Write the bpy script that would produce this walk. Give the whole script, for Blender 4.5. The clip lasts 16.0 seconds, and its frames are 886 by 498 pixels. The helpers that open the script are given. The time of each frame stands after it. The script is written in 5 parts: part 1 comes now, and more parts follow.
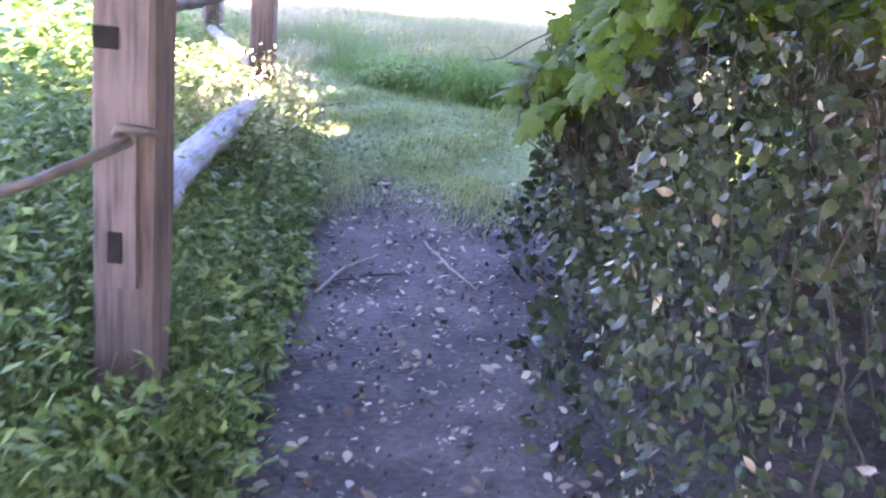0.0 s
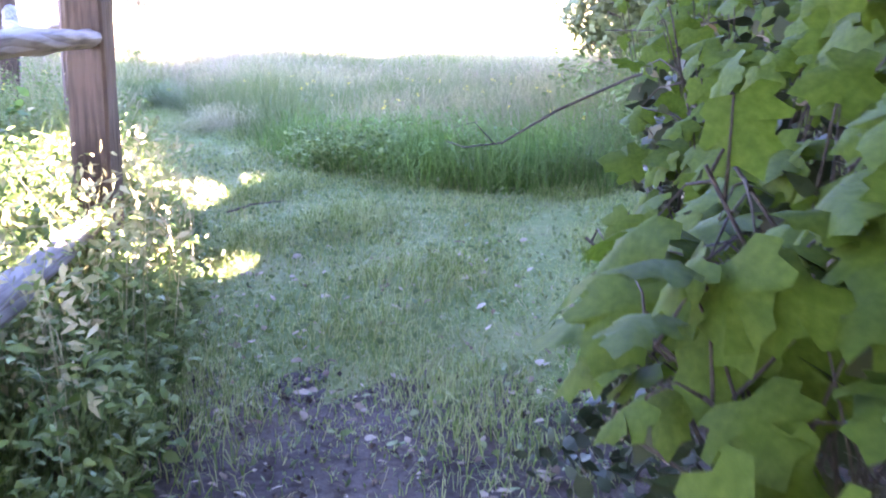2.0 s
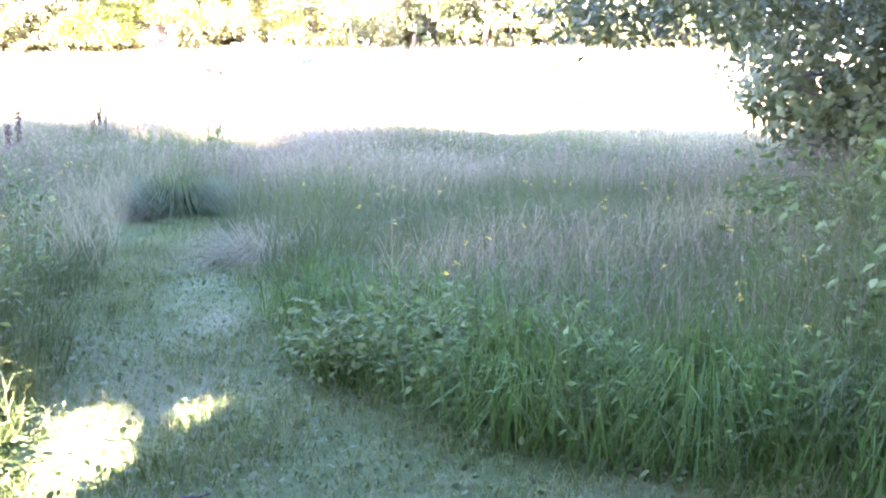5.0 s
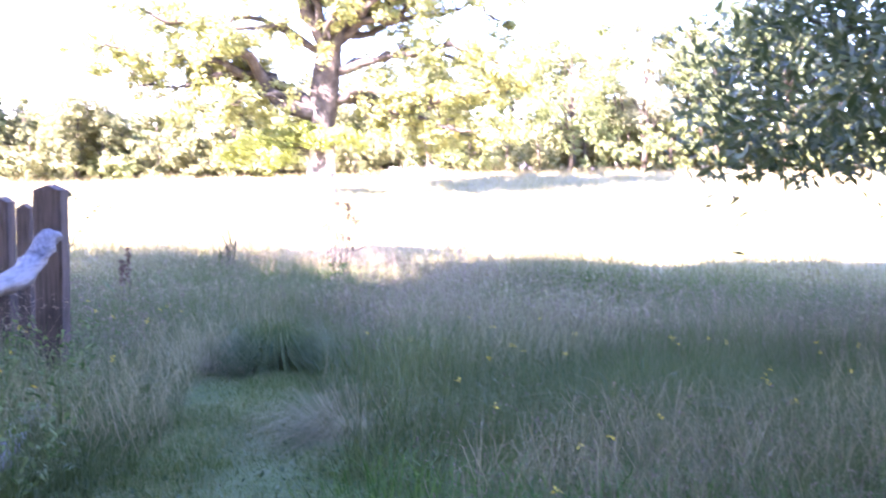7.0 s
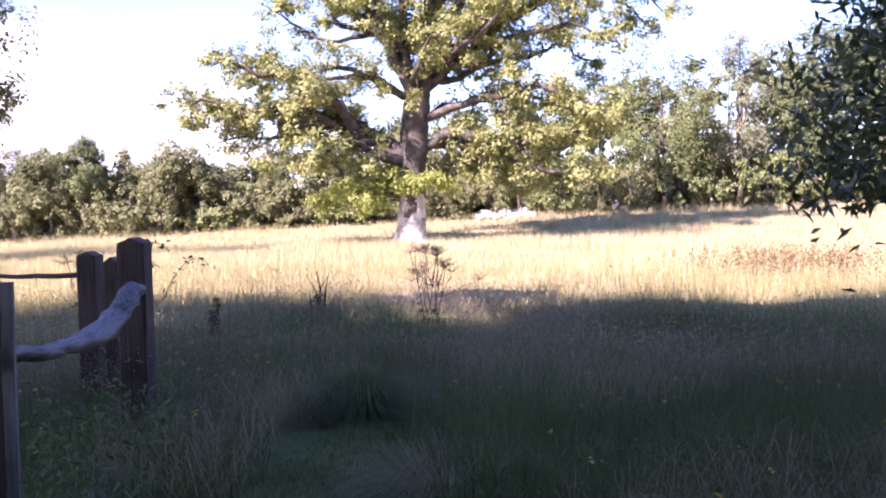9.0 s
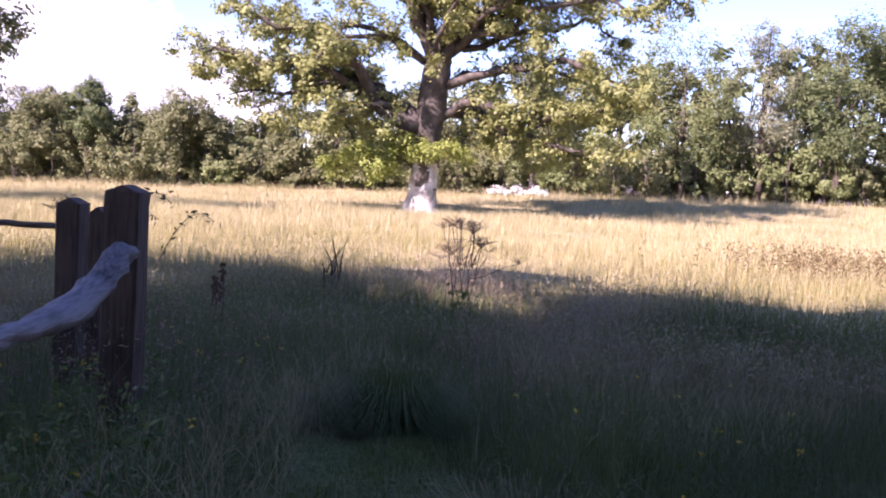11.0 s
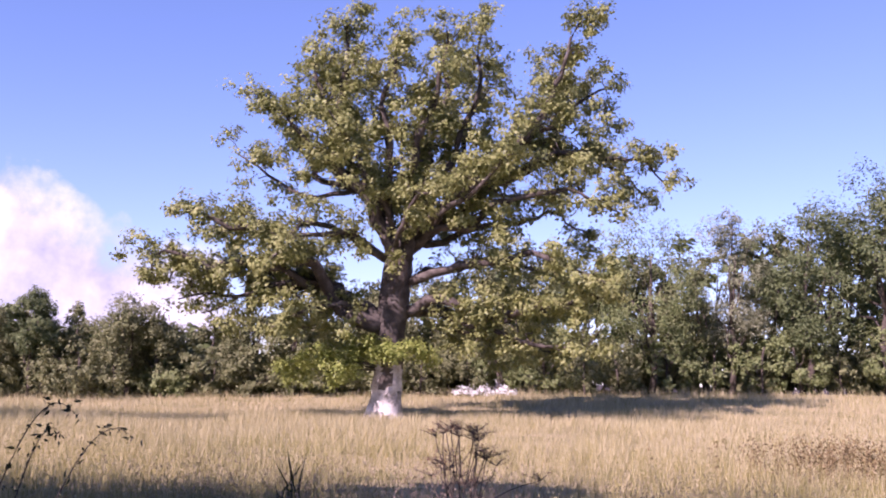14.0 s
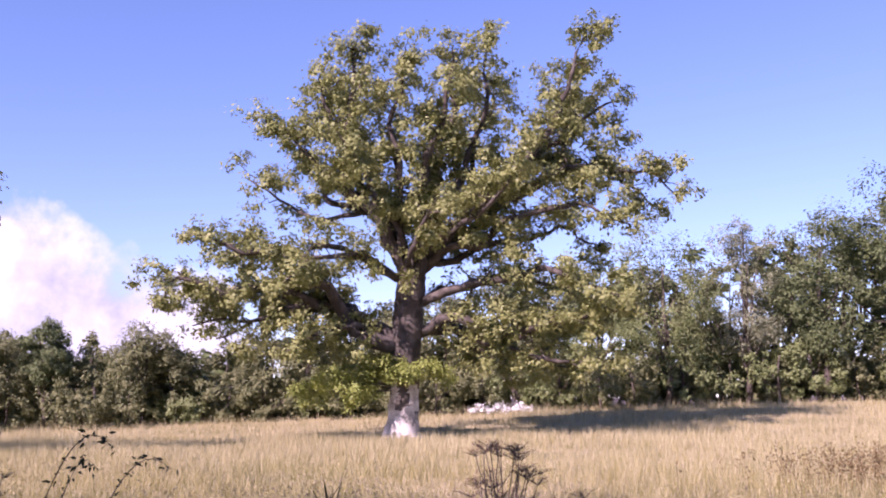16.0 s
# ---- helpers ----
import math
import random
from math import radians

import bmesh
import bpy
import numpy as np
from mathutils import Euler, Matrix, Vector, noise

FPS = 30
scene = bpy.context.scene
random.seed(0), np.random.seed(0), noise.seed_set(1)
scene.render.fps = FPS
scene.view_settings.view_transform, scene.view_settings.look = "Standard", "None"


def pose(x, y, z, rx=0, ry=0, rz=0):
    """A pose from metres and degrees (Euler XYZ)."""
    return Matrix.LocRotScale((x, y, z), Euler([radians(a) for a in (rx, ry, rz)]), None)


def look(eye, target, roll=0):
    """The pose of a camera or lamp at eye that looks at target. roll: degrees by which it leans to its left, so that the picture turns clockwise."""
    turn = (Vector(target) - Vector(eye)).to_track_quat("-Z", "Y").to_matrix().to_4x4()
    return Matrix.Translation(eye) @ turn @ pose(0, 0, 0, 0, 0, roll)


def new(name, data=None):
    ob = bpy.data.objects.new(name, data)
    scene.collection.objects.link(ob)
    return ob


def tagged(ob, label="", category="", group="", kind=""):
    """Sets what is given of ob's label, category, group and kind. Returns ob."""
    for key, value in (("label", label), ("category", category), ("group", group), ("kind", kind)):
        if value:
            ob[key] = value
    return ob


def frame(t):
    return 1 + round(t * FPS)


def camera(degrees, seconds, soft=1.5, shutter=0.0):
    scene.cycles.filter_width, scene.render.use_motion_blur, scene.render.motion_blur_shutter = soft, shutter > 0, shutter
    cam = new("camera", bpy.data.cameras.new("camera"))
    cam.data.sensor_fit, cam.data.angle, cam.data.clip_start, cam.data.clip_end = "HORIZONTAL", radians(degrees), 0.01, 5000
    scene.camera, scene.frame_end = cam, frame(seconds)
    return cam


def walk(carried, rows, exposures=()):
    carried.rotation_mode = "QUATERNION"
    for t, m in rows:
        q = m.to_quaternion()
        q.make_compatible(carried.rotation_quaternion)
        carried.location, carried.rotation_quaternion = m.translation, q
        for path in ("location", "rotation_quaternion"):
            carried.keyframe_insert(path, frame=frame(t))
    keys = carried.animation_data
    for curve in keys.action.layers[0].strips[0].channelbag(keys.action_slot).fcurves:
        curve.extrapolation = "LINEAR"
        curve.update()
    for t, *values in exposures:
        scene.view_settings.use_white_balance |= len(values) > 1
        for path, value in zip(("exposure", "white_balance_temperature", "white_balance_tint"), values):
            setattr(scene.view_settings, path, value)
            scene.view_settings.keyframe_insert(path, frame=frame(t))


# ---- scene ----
cam = camera(45.6, 16.0, soft=2.0, shutter=0.25)
METRES, EYE, TILT, LEAN, TURN = 12.5, 1.4, -16.0, -5.0, 0.0
ROWS = [
    (0.0, 0.0, 0.0, 0.0, -0.0, 0.0, 0.0),
    (0.5, -0.0035, 0.0561, 0.0157, -3.19, 0.45, 0.71),
    (1.0, 0.0023, 0.1137, 0.0276, 1.11, 0.39, 2.26),
    (1.5, 0.0023, 0.1822, 0.0436, -0.93, 2.29, 1.61),
    (2.0, 0.0044, 0.2389, 0.0589, -1.1, 1.73, 4.22),
    (2.5, 0.0124, 0.2867, 0.0753, 0.36, 2.95, 4.97),
    (3.0, 0.0096, 0.3334, 0.0865, -1.94, 1.65, 2.06),
    (3.5, 0.008, 0.3777, 0.1036, -1.13, 3.69, 4.2),
    (4.0, 0.0154, 0.4224, 0.1176, 3.06, 4.83, 3.87),
    (6.5, 0.0385, 0.5655, 0.1613, 10.28, 7.41, 0.84),
    (7.0, 0.0371, 0.5877, 0.1715, 15.39, 11.91, -0.14),
    (7.5, 0.0379, 0.5951, 0.1737, 20.67, 13.37, -1.69),
    (8.0, 0.0369, 0.5964, 0.1751, 21.23, 15.56, -1.27),
    (8.5, 0.0391, 0.598, 0.1745, 20.75, 15.02, 0.53),
    (11.0, -0.0355, 0.7033, 0.2074, 19.59, 12.74, -4.24),
    (11.5, -0.0546, 0.7352, 0.2167, 18.0, 15.01, -1.56),
    (12.0, -0.067, 0.7679, 0.2267, 17.96, 16.88, 0.37),
    (12.5, -0.0778, 0.8007, 0.2349, 19.08, 19.27, -0.81),
    (13.0, -0.1015, 0.8357, 0.2414, 18.61, 22.25, -0.81),
    (13.5, -0.1131, 0.8648, 0.2494, 18.79, 21.14, 0.29),
    (14.0, -0.126, 0.8877, 0.2585, 18.06, 23.84, -1.68),
    (14.5, -0.1381, 0.882, 0.2584, 18.44, 24.3, -0.26),
    (15.0, -0.1431, 0.8818, 0.2582, 19.23, 24.06, -0.72),
    (15.5, -0.143, 0.8819, 0.2586, 18.81, 24.25, -0.13),
    (16.0, -0.1426, 0.8835, 0.2601, 19.19, 24.8, -0.14),
]
EXPOSURES = [(0.0, 6.12, 6800, 48), (1.5, 6.05, 6750, 46), (2.5, 5.9, 6650, 45), (4.2, 5.58, 6450, 45), (6.3, 5.05, 6150, 48), (7.0, 4.45, 6050, 49), (8.0, 3.12, 6050, 51), (8.7, 2.42, 6100, 51),
             (10.8, 1.9, 6200, 50), (11.5, 1.5, 6200, 50), (12.3, 0.95, 6150, 50), (13.0, 0.7, 6150, 53), (14.0, 1.12, 6150, 56), (16.0, 1.17, 6150, 56)]
walk(cam, [(t, pose(0, 0, EYE, TILT, LEAN, TURN) @ pose(METRES * x, METRES * y, METRES * z, 90 + pitch, roll, yaw)) for t, x, y, z, yaw, pitch, roll in ROWS], EXPOSURES)

# ---- world and sun ----
SUN_FROM = Vector((-0.45, -0.89, 0.0)).normalized()
SUN_UP = radians(38)
world = bpy.data.worlds.new("sky")
scene.world = world
world.use_nodes = True
sky = world.node_tree.nodes.new("ShaderNodeTexSky")
sky.sky_type, sky.sun_disc = "NISHITA", False
sky.sun_elevation = SUN_UP
sky.sun_rotation = math.atan2(SUN_FROM.x, SUN_FROM.y)
sky.air_density, sky.dust_density, sky.ozone_density = 0.9, 0.1, 5.0
background = world.node_tree.nodes["Background"]
background.inputs["Strength"].default_value = 0.09
world.node_tree.links.new(sky.outputs[0], background.inputs["Color"])
sun = new("sun", bpy.data.lights.new("sun", "SUN"))
sun.data.energy, sun.data.angle, sun.data.color = 5.0, radians(0.5), (1.0, 0.93, 0.82)
sun_way = Vector((SUN_FROM.x * math.cos(SUN_UP), SUN_FROM.y * math.cos(SUN_UP), math.sin(SUN_UP)))
sun.matrix_world = look(sun_way * 60, (0, 0, 0))

# ---- materials ----


def material(name, colours, rough=0.7, scale=6.0, bump=0.2, spread=0.25, through_light=0.0, spec=0.3, island=False):
    """Two or three base colours mixed by noise at two scales and, on scattered pieces, by piece."""
    mat = bpy.data.materials.new(name)
    mat.use_nodes = True
    nt = mat.node_tree
    nodes, links = nt.nodes, nt.links
    bsdf = nodes["Principled BSDF"]
    bsdf.inputs["Roughness"].default_value = rough
    bsdf.inputs["Specular IOR Level"].default_value = spec
    coord = nodes.new("ShaderNodeTexCoord")
    big = nodes.new("ShaderNodeTexNoise")
    big.inputs["Scale"].default_value, big.inputs["Detail"].default_value = scale, 4
    fine = nodes.new("ShaderNodeTexNoise")
    fine.inputs["Scale"].default_value, fine.inputs["Detail"].default_value = scale * 11, 3
    links.new(coord.outputs["Object"], big.inputs["Vector"])
    links.new(coord.outputs["Object"], fine.inputs["Vector"])
    add = nodes.new("ShaderNodeMath")
    add.operation = "MULTIPLY_ADD"
    links.new(fine.outputs["Fac"], add.inputs[0])
    add.inputs[1].default_value = 0.5
    links.new(big.outputs["Fac"], add.inputs[2])
    value = add.outputs[0]
    if island:
        geo = nodes.new("ShaderNodeNewGeometry")
        more = nodes.new("ShaderNodeMath")
        more.operation = "MULTIPLY_ADD"
        links.new(geo.outputs["Random Per Island"], more.inputs[0])
        more.inputs[1].default_value = 0.9
        links.new(value, more.inputs[2])
        shift = nodes.new("ShaderNodeMath")
        shift.operation = "SUBTRACT"
        links.new(more.outputs[0], shift.inputs[0])
        shift.inputs[1].default_value = 0.45
        value = shift.outputs[0]
    ramp = nodes.new("ShaderNodeValToRGB")
    links.new(value, ramp.inputs["Fac"])
    n = len(colours)
    lo, hi = 0.75 - spread * 1.6, 0.75 + spread * 1.6
    ramp.color_ramp.elements[0].position, ramp.color_ramp.elements[0].color = max(0, lo), (*colours[0], 1)
    ramp.color_ramp.elements[1].position, ramp.color_ramp.elements[1].color = min(1, hi), (*colours[-1], 1)
    for i, c in enumerate(colours[1:-1]):
        e = ramp.color_ramp.elements.new(max(0, lo) + (min(1, hi) - max(0, lo)) * (i + 1) / (n - 1))
        e.color = (*c, 1)
    links.new(ramp.outputs["Color"], bsdf.inputs["Base Color"])
    if bump:
        b = nodes.new("ShaderNodeBump")
        b.inputs["Strength"].default_value, b.inputs["Distance"].default_value = bump, 0.02
        links.new(fine.outputs["Fac"], b.inputs["Height"])
        links.new(b.outputs["Normal"], bsdf.inputs["Normal"])
    if through_light:
        tr = nodes.new("ShaderNodeBsdfTranslucent")
        links.new(ramp.outputs["Color"], tr.inputs["Color"])
        mix = nodes.new("ShaderNodeMixShader")
        mix.inputs["Fac"].default_value = through_light
        links.new(bsdf.outputs[0], mix.inputs[1])
        links.new(tr.outputs[0], mix.inputs[2])
        links.new(mix.outputs[0], nodes["Material Output"].inputs["Surface"])
    return mat


def wood_material(name, dark, light, rough=0.8):
    """Weathered timber: grain drawn out along the local z axis, with cracks and blotches."""
    mat = bpy.data.materials.new(name)
    mat.use_nodes = True
    nodes, links = mat.node_tree.nodes, mat.node_tree.links
    bsdf = nodes["Principled BSDF"]
    bsdf.inputs["Roughness"].default_value, bsdf.inputs["Specular IOR Level"].default_value = rough, 0.25
    coord, mapping = nodes.new("ShaderNodeTexCoord"), nodes.new("ShaderNodeMapping")
    mapping.inputs["Scale"].default_value = (60, 60, 4)
    grain, blotch = nodes.new("ShaderNodeTexNoise"), nodes.new("ShaderNodeTexNoise")
    grain.inputs["Scale"].default_value, grain.inputs["Detail"].default_value = 1.0, 6
    blotch.inputs["Scale"].default_value, blotch.inputs["Detail"].default_value = 2.5, 5
    links.new(coord.outputs["Object"], mapping.inputs["Vector"])
    links.new(mapping.outputs[0], grain.inputs["Vector"])
    links.new(coord.outputs["Object"], blotch.inputs["Vector"])
    add = nodes.new("ShaderNodeMath")
    add.operation = "ADD"
    links.new(grain.outputs["Fac"], add.inputs[0])
    links.new(blotch.outputs["Fac"], add.inputs[1])
    ramp = nodes.new("ShaderNodeValToRGB")
    ramp.color_ramp.elements[0].position, ramp.color_ramp.elements[0].color = 0.6, (*dark, 1)
    ramp.color_ramp.elements[1].position, ramp.color_ramp.elements[1].color = 1.0, (*light, 1)
    half = nodes.new("ShaderNodeMath")
    half.operation = "MULTIPLY"
    half.inputs[1].default_value = 0.9
    links.new(add.outputs[0], half.inputs[0])
    links.new(half.outputs[0], ramp.inputs["Fac"])
    links.new(ramp.outputs["Color"], bsdf.inputs["Base Color"])
    b = nodes.new("ShaderNodeBump")
    b.inputs["Strength"].default_value, b.inputs["Distance"].default_value = 0.5, 0.01
    links.new(grain.outputs["Fac"], b.inputs["Height"])
    links.new(b.outputs["Normal"], bsdf.inputs["Normal"])
    return mat


M_SOIL = material("soil", [(0.022, 0.016, 0.014), (0.05, 0.037, 0.032), (0.10, 0.075, 0.064)], 0.9, 3.0, 0.9, 0.2)
M_TURF = material("turf", [(0.045, 0.075, 0.02), (0.085, 0.125, 0.035), (0.16, 0.165, 0.07)], 0.95, 1.2, 0.9, 0.25)
M_FIELD = material("dry_field", [(0.16, 0.15, 0.06), (0.26, 0.22, 0.11), (0.38, 0.31, 0.17)], 0.95, 0.3, 0.9, 0.25)
M_GREEN = material("green_grass", [(0.055, 0.095, 0.025), (0.10, 0.15, 0.045), (0.17, 0.20, 0.07)], 0.6, 0.5, 0, 0.3, 0.3, 0.25, True)
M_FIELD_GREEN = material("ripening_grass", [(0.13, 0.135, 0.04), (0.225, 0.205, 0.07), (0.34, 0.295, 0.115)], 0.7, 0.3, 0, 0.3, 0.3, 0.2, True)
M_SHORT = material("trodden_grass", [(0.085, 0.14, 0.03), (0.165, 0.235, 0.058), (0.31, 0.33, 0.13)], 0.6, 1.5, 0, 0.3, 0.3, 0.25, True)
M_CLOVER = material("clover_leaves", [(0.065, 0.105, 0.04), (0.12, 0.17, 0.068), (0.21, 0.25, 0.125)], 0.65, 2.0, 0, 0.3, 0.3, 0.2, True)
M_LUSH = material("lush_grass", [(0.05, 0.12, 0.02), (0.09, 0.19, 0.035), (0.15, 0.26, 0.06)], 0.55, 0.5, 0, 0.3, 0.35, 0.25, True)
M_STRAW = material("straw", [(0.25, 0.225, 0.10), (0.365, 0.325, 0.165), (0.48, 0.42, 0.255)], 0.8, 0.4, 0, 0.3, 0.25, 0.2, True)
M_DRY = material("drying_weeds", [(0.14, 0.16, 0.06), (0.26, 0.25, 0.12), (0.42, 0.36, 0.2)], 0.7, 3.0, 0, 0.3, 0.35, 0.2, True)
M_SEED = material("seed_heads", [(0.20, 0.14, 0.11), (0.30, 0.22, 0.17), (0.40, 0.31, 0.22)], 0.9, 0.6, 0, 0.3, 0.2, 0.1, True)
M_HERB = material("herb_leaves", [(0.055, 0.10, 0.022), (0.10, 0.16, 0.04), (0.18, 0.24, 0.075)], 0.6, 2.0, 0.1, 0.3, 0.3, 0.2, True)
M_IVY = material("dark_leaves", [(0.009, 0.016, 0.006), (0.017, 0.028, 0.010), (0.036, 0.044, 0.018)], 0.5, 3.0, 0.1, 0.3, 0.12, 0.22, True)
M_MAPLE = material("sycamore_leaf", [(0.029, 0.058, 0.006), (0.05, 0.09, 0.009), (0.078, 0.12, 0.016)], 0.6, 9.0, 0.15, 0.25, 0.5, 0.1)
M_OAK = material("oak_leaves", [(0.125, 0.142, 0.038), (0.205, 0.222, 0.066), (0.295, 0.305, 0.115)], 0.5, 0.35, 0, 0.4, 0.3, 0.3, True)
M_OAK_PALE = material("young_oak_leaves", [(0.16, 0.20, 0.035), (0.23, 0.27, 0.055), (0.31, 0.34, 0.09)], 0.5, 0.3, 0, 0.3, 0.3, 0.35, True)
M_HEDGE = material("hedge_leaves", [(0.095, 0.108, 0.04), (0.155, 0.168, 0.068), (0.215, 0.218, 0.105)], 0.6, 0.15, 0, 0.35, 0.3, 0.25, True)
M_HEDGE_B = material("hedge_leaves_fresh", [(0.10, 0.13, 0.042), (0.17, 0.205, 0.07), (0.245, 0.275, 0.12)], 0.6, 0.15, 0, 0.35, 0.3, 0.25, True)
M_HEDGE_D = material("dark_hedge_leaves", [(0.065, 0.088, 0.032), (0.11, 0.14, 0.052), (0.165, 0.195, 0.085)], 0.6, 0.15, 0, 0.35, 0.3, 0.25, True)
M_ASPEN = material("pale_grey_leaves", [(0.15, 0.165, 0.085), (0.22, 0.235, 0.13), (0.31, 0.32, 0.20)], 0.55, 0.2, 0, 0.35, 0.3, 0.3, True)
M_WILLOW = material("lance_leaves", [(0.045, 0.07, 0.025), (0.08, 0.11, 0.04), (0.13, 0.16, 0.065)], 0.45, 1.0, 0, 0.3, 0.25, 0.45, True)
M_DEAD = material("dead_leaves", [(0.10, 0.06, 0.035), (0.19, 0.13, 0.085), (0.34, 0.27, 0.21)], 0.7, 3.0, 0.2, 0.3, 0.1, 0.3, True)
M_WHITE = material("white_petals", [(0.6, 0.6, 0.55), (0.7, 0.7, 0.66), (0.8, 0.8, 0.76)], 0.7, 2.0, 0, 0.3, 0.2, 0.2, True)
M_YELLOW = material("yellow_petals", [(0.6, 0.42, 0.03), (0.7, 0.5, 0.04), (0.8, 0.6, 0.08)], 0.6, 2.0, 0, 0.3, 0.2, 0.2, True)
M_SORREL = material("ripe_sorrel", [(0.07, 0.05, 0.022), (0.12, 0.085, 0.04), (0.19, 0.14, 0.065)], 0.8, 1.0, 0, 0.3, 0.1, 0.2, True)
M_DOCK = material("dock_seeds", [(0.05, 0.025, 0.016), (0.09, 0.045, 0.03), (0.15, 0.08, 0.05)], 0.8, 5.0, 0, 0.3, 0.1, 0.2, True)
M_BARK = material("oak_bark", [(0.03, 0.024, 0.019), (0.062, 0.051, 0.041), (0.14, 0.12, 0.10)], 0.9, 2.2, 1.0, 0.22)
M_BARK_PALE = material("pale_trunk_bark", [(0.09, 0.07, 0.055), (0.44, 0.41, 0.37), (0.70, 0.67, 0.62)], 0.9, 1.6, 1.0, 0.14)
M_TWIG = material("twig_bark", [(0.03, 0.024, 0.018), (0.065, 0.052, 0.04), (0.13, 0.105, 0.08)], 0.8, 8.0, 0.5, 0.25)
M_STEM = material("dark_stem_bark", [(0.016, 0.012, 0.009), (0.032, 0.025, 0.018), (0.06, 0.048, 0.034)], 0.85, 12.0, 0.5, 0.25)
M_POST = wood_material("stained_post_wood", (0.03, 0.02, 0.016), (0.115, 0.078, 0.064))
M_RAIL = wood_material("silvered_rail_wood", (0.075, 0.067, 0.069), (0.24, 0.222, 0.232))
# darker copy of the rail wood, painted shade for the undersides
M_RAIL_DARK = wood_material("shaded_rail_wood", (0.05, 0.04, 0.035), (0.16, 0.13, 0.115))
M_HOLE = material("hollow_shade", [(0.008, 0.006, 0.005), (0.012, 0.01, 0.008), (0.02, 0.016, 0.013)], 0.9, 20, 0.2, 0.25, 0, 0.1)
M_IRON = material("rusted_iron", [(0.03, 0.025, 0.022), (0.07, 0.055, 0.045), (0.13, 0.09, 0.06)], 0.6, 20, 0.3, 0.25, 0, 0.5)

# ---- mesh tools ----
rng = np.random.default_rng(7)


def unit(a):
    return a / np.maximum(np.linalg.norm(a, axis=-1, keepdims=True), 1e-9)


def mesh_object(name, verts, tris, mats, parent=None, smooth=False, index=None):
    me = bpy.data.meshes.new(name)
    verts, tris = np.asarray(verts, np.float32), np.asarray(tris, np.int32)
    me.vertices.add(len(verts))
    me.vertices.foreach_set("co", verts.ravel())
    me.loops.add(tris.size)
    me.loops.foreach_set("vertex_index", tris.ravel())
    me.polygons.add(len(tris))
    me.polygons.foreach_set("loop_start", np.arange(len(tris), dtype=np.int32) * 3)
    me.polygons.foreach_set("use_smooth", np.full(len(tris), smooth))
    for m in mats if isinstance(mats, (list, tuple)) else [mats]:
        me.materials.append(m)
    if index is not None:
        me.polygons.foreach_set("material_index", np.asarray(index, np.int32))
    me.update(calc_edges=True)
    ob = new(name, me)
    ob.parent = parent
    return ob


def scatter(template, faces, at, right, fore, normal, size):
    """Joined copies of a small template: x along right, y along fore, z along normal."""
    tv, n = np.asarray(template, float), len(at)
    size = np.asarray(size, float)
    size = size[:, None] * np.ones(3) if size.ndim == 1 else size
    p = (at[:, None, :] + (tv[None, :, 0:1] * size[:, None, 0:1]) * right[:, None, :] + (tv[None, :, 1:2] * size[:, None, 1:2]) * fore[:, None, :]
         + (tv[None, :, 2:3] * size[:, None, 2:3]) * normal[:, None, :])
    f = np.asarray(faces)[None] + (np.arange(n) * len(tv))[:, None, None]
    return p.reshape(-1, 3), f.reshape(-1, 3)


def turned(n, up=0.5, fall=0.0, gen=rng, out=0.0):
    """Random leaf bases: normals leaning to +z by up and outwards by out, tips falling by fall."""
    normal = unit(unit(gen.normal(size=(n, 3))) * (1 - up) + np.array([0, 0, up]) + out)
    fore = gen.normal(size=(n, 3)) + np.array([0, 0, -fall])
    fore = unit(fore - normal * np.sum(fore * normal, 1, keepdims=True))
    return np.cross(fore, normal), fore, normal


OVAL = ([(0, 0, 0), (-0.25, 0.22, 0.04), (-0.29, 0.55, 0.03), (0, 1, -0.08), (0.29, 0.55, 0.03), (0.25, 0.22, 0.04)], [(0, 5, 1), (1, 5, 4), (1, 4, 2), (2, 4, 3)])
SIMPLE = ([(0, 0, 0), (-0.30, 0.42, 0.06), (0.30, 0.42, 0.06), (0, 1, -0.08)], [(0, 2, 1), (1, 2, 3)])
LANCE = ([(0, 0, 0), (-0.14, 0.4, 0.03), (0.14, 0.4, 0.03), (0, 1, -0.10)], [(0, 2, 1), (1, 2, 3)])
LOBED = ([(0, 0, 0), (-0.42, 0.30, 0.06), (-0.12, 0.45, 0), (-0.38, 0.72, -0.03), (0, 1, -0.08), (0.38, 0.72, -0.03), (0.12, 0.45, 0), (0.42, 0.30, 0.06)],
         [(0, 2, 1), (0, 6, 2), (0, 7, 6), (2, 4, 3), (2, 6, 4), (6, 5, 4)])


def leaf_cloud(shape, at, size, up=0.5, fall=0.2, out=0.0):
    r, f, n = turned(len(at), up, fall, rng, out)
    return scatter(shape[0], shape[1], at, r, f, n, size)


def join(*pieces):
    vs, fs, k = [], [], 0
    for v, f in pieces:
        vs.append(v)
        fs.append(np.asarray(f) + k)
        k += len(v)
    return np.concatenate(vs), np.concatenate(fs)


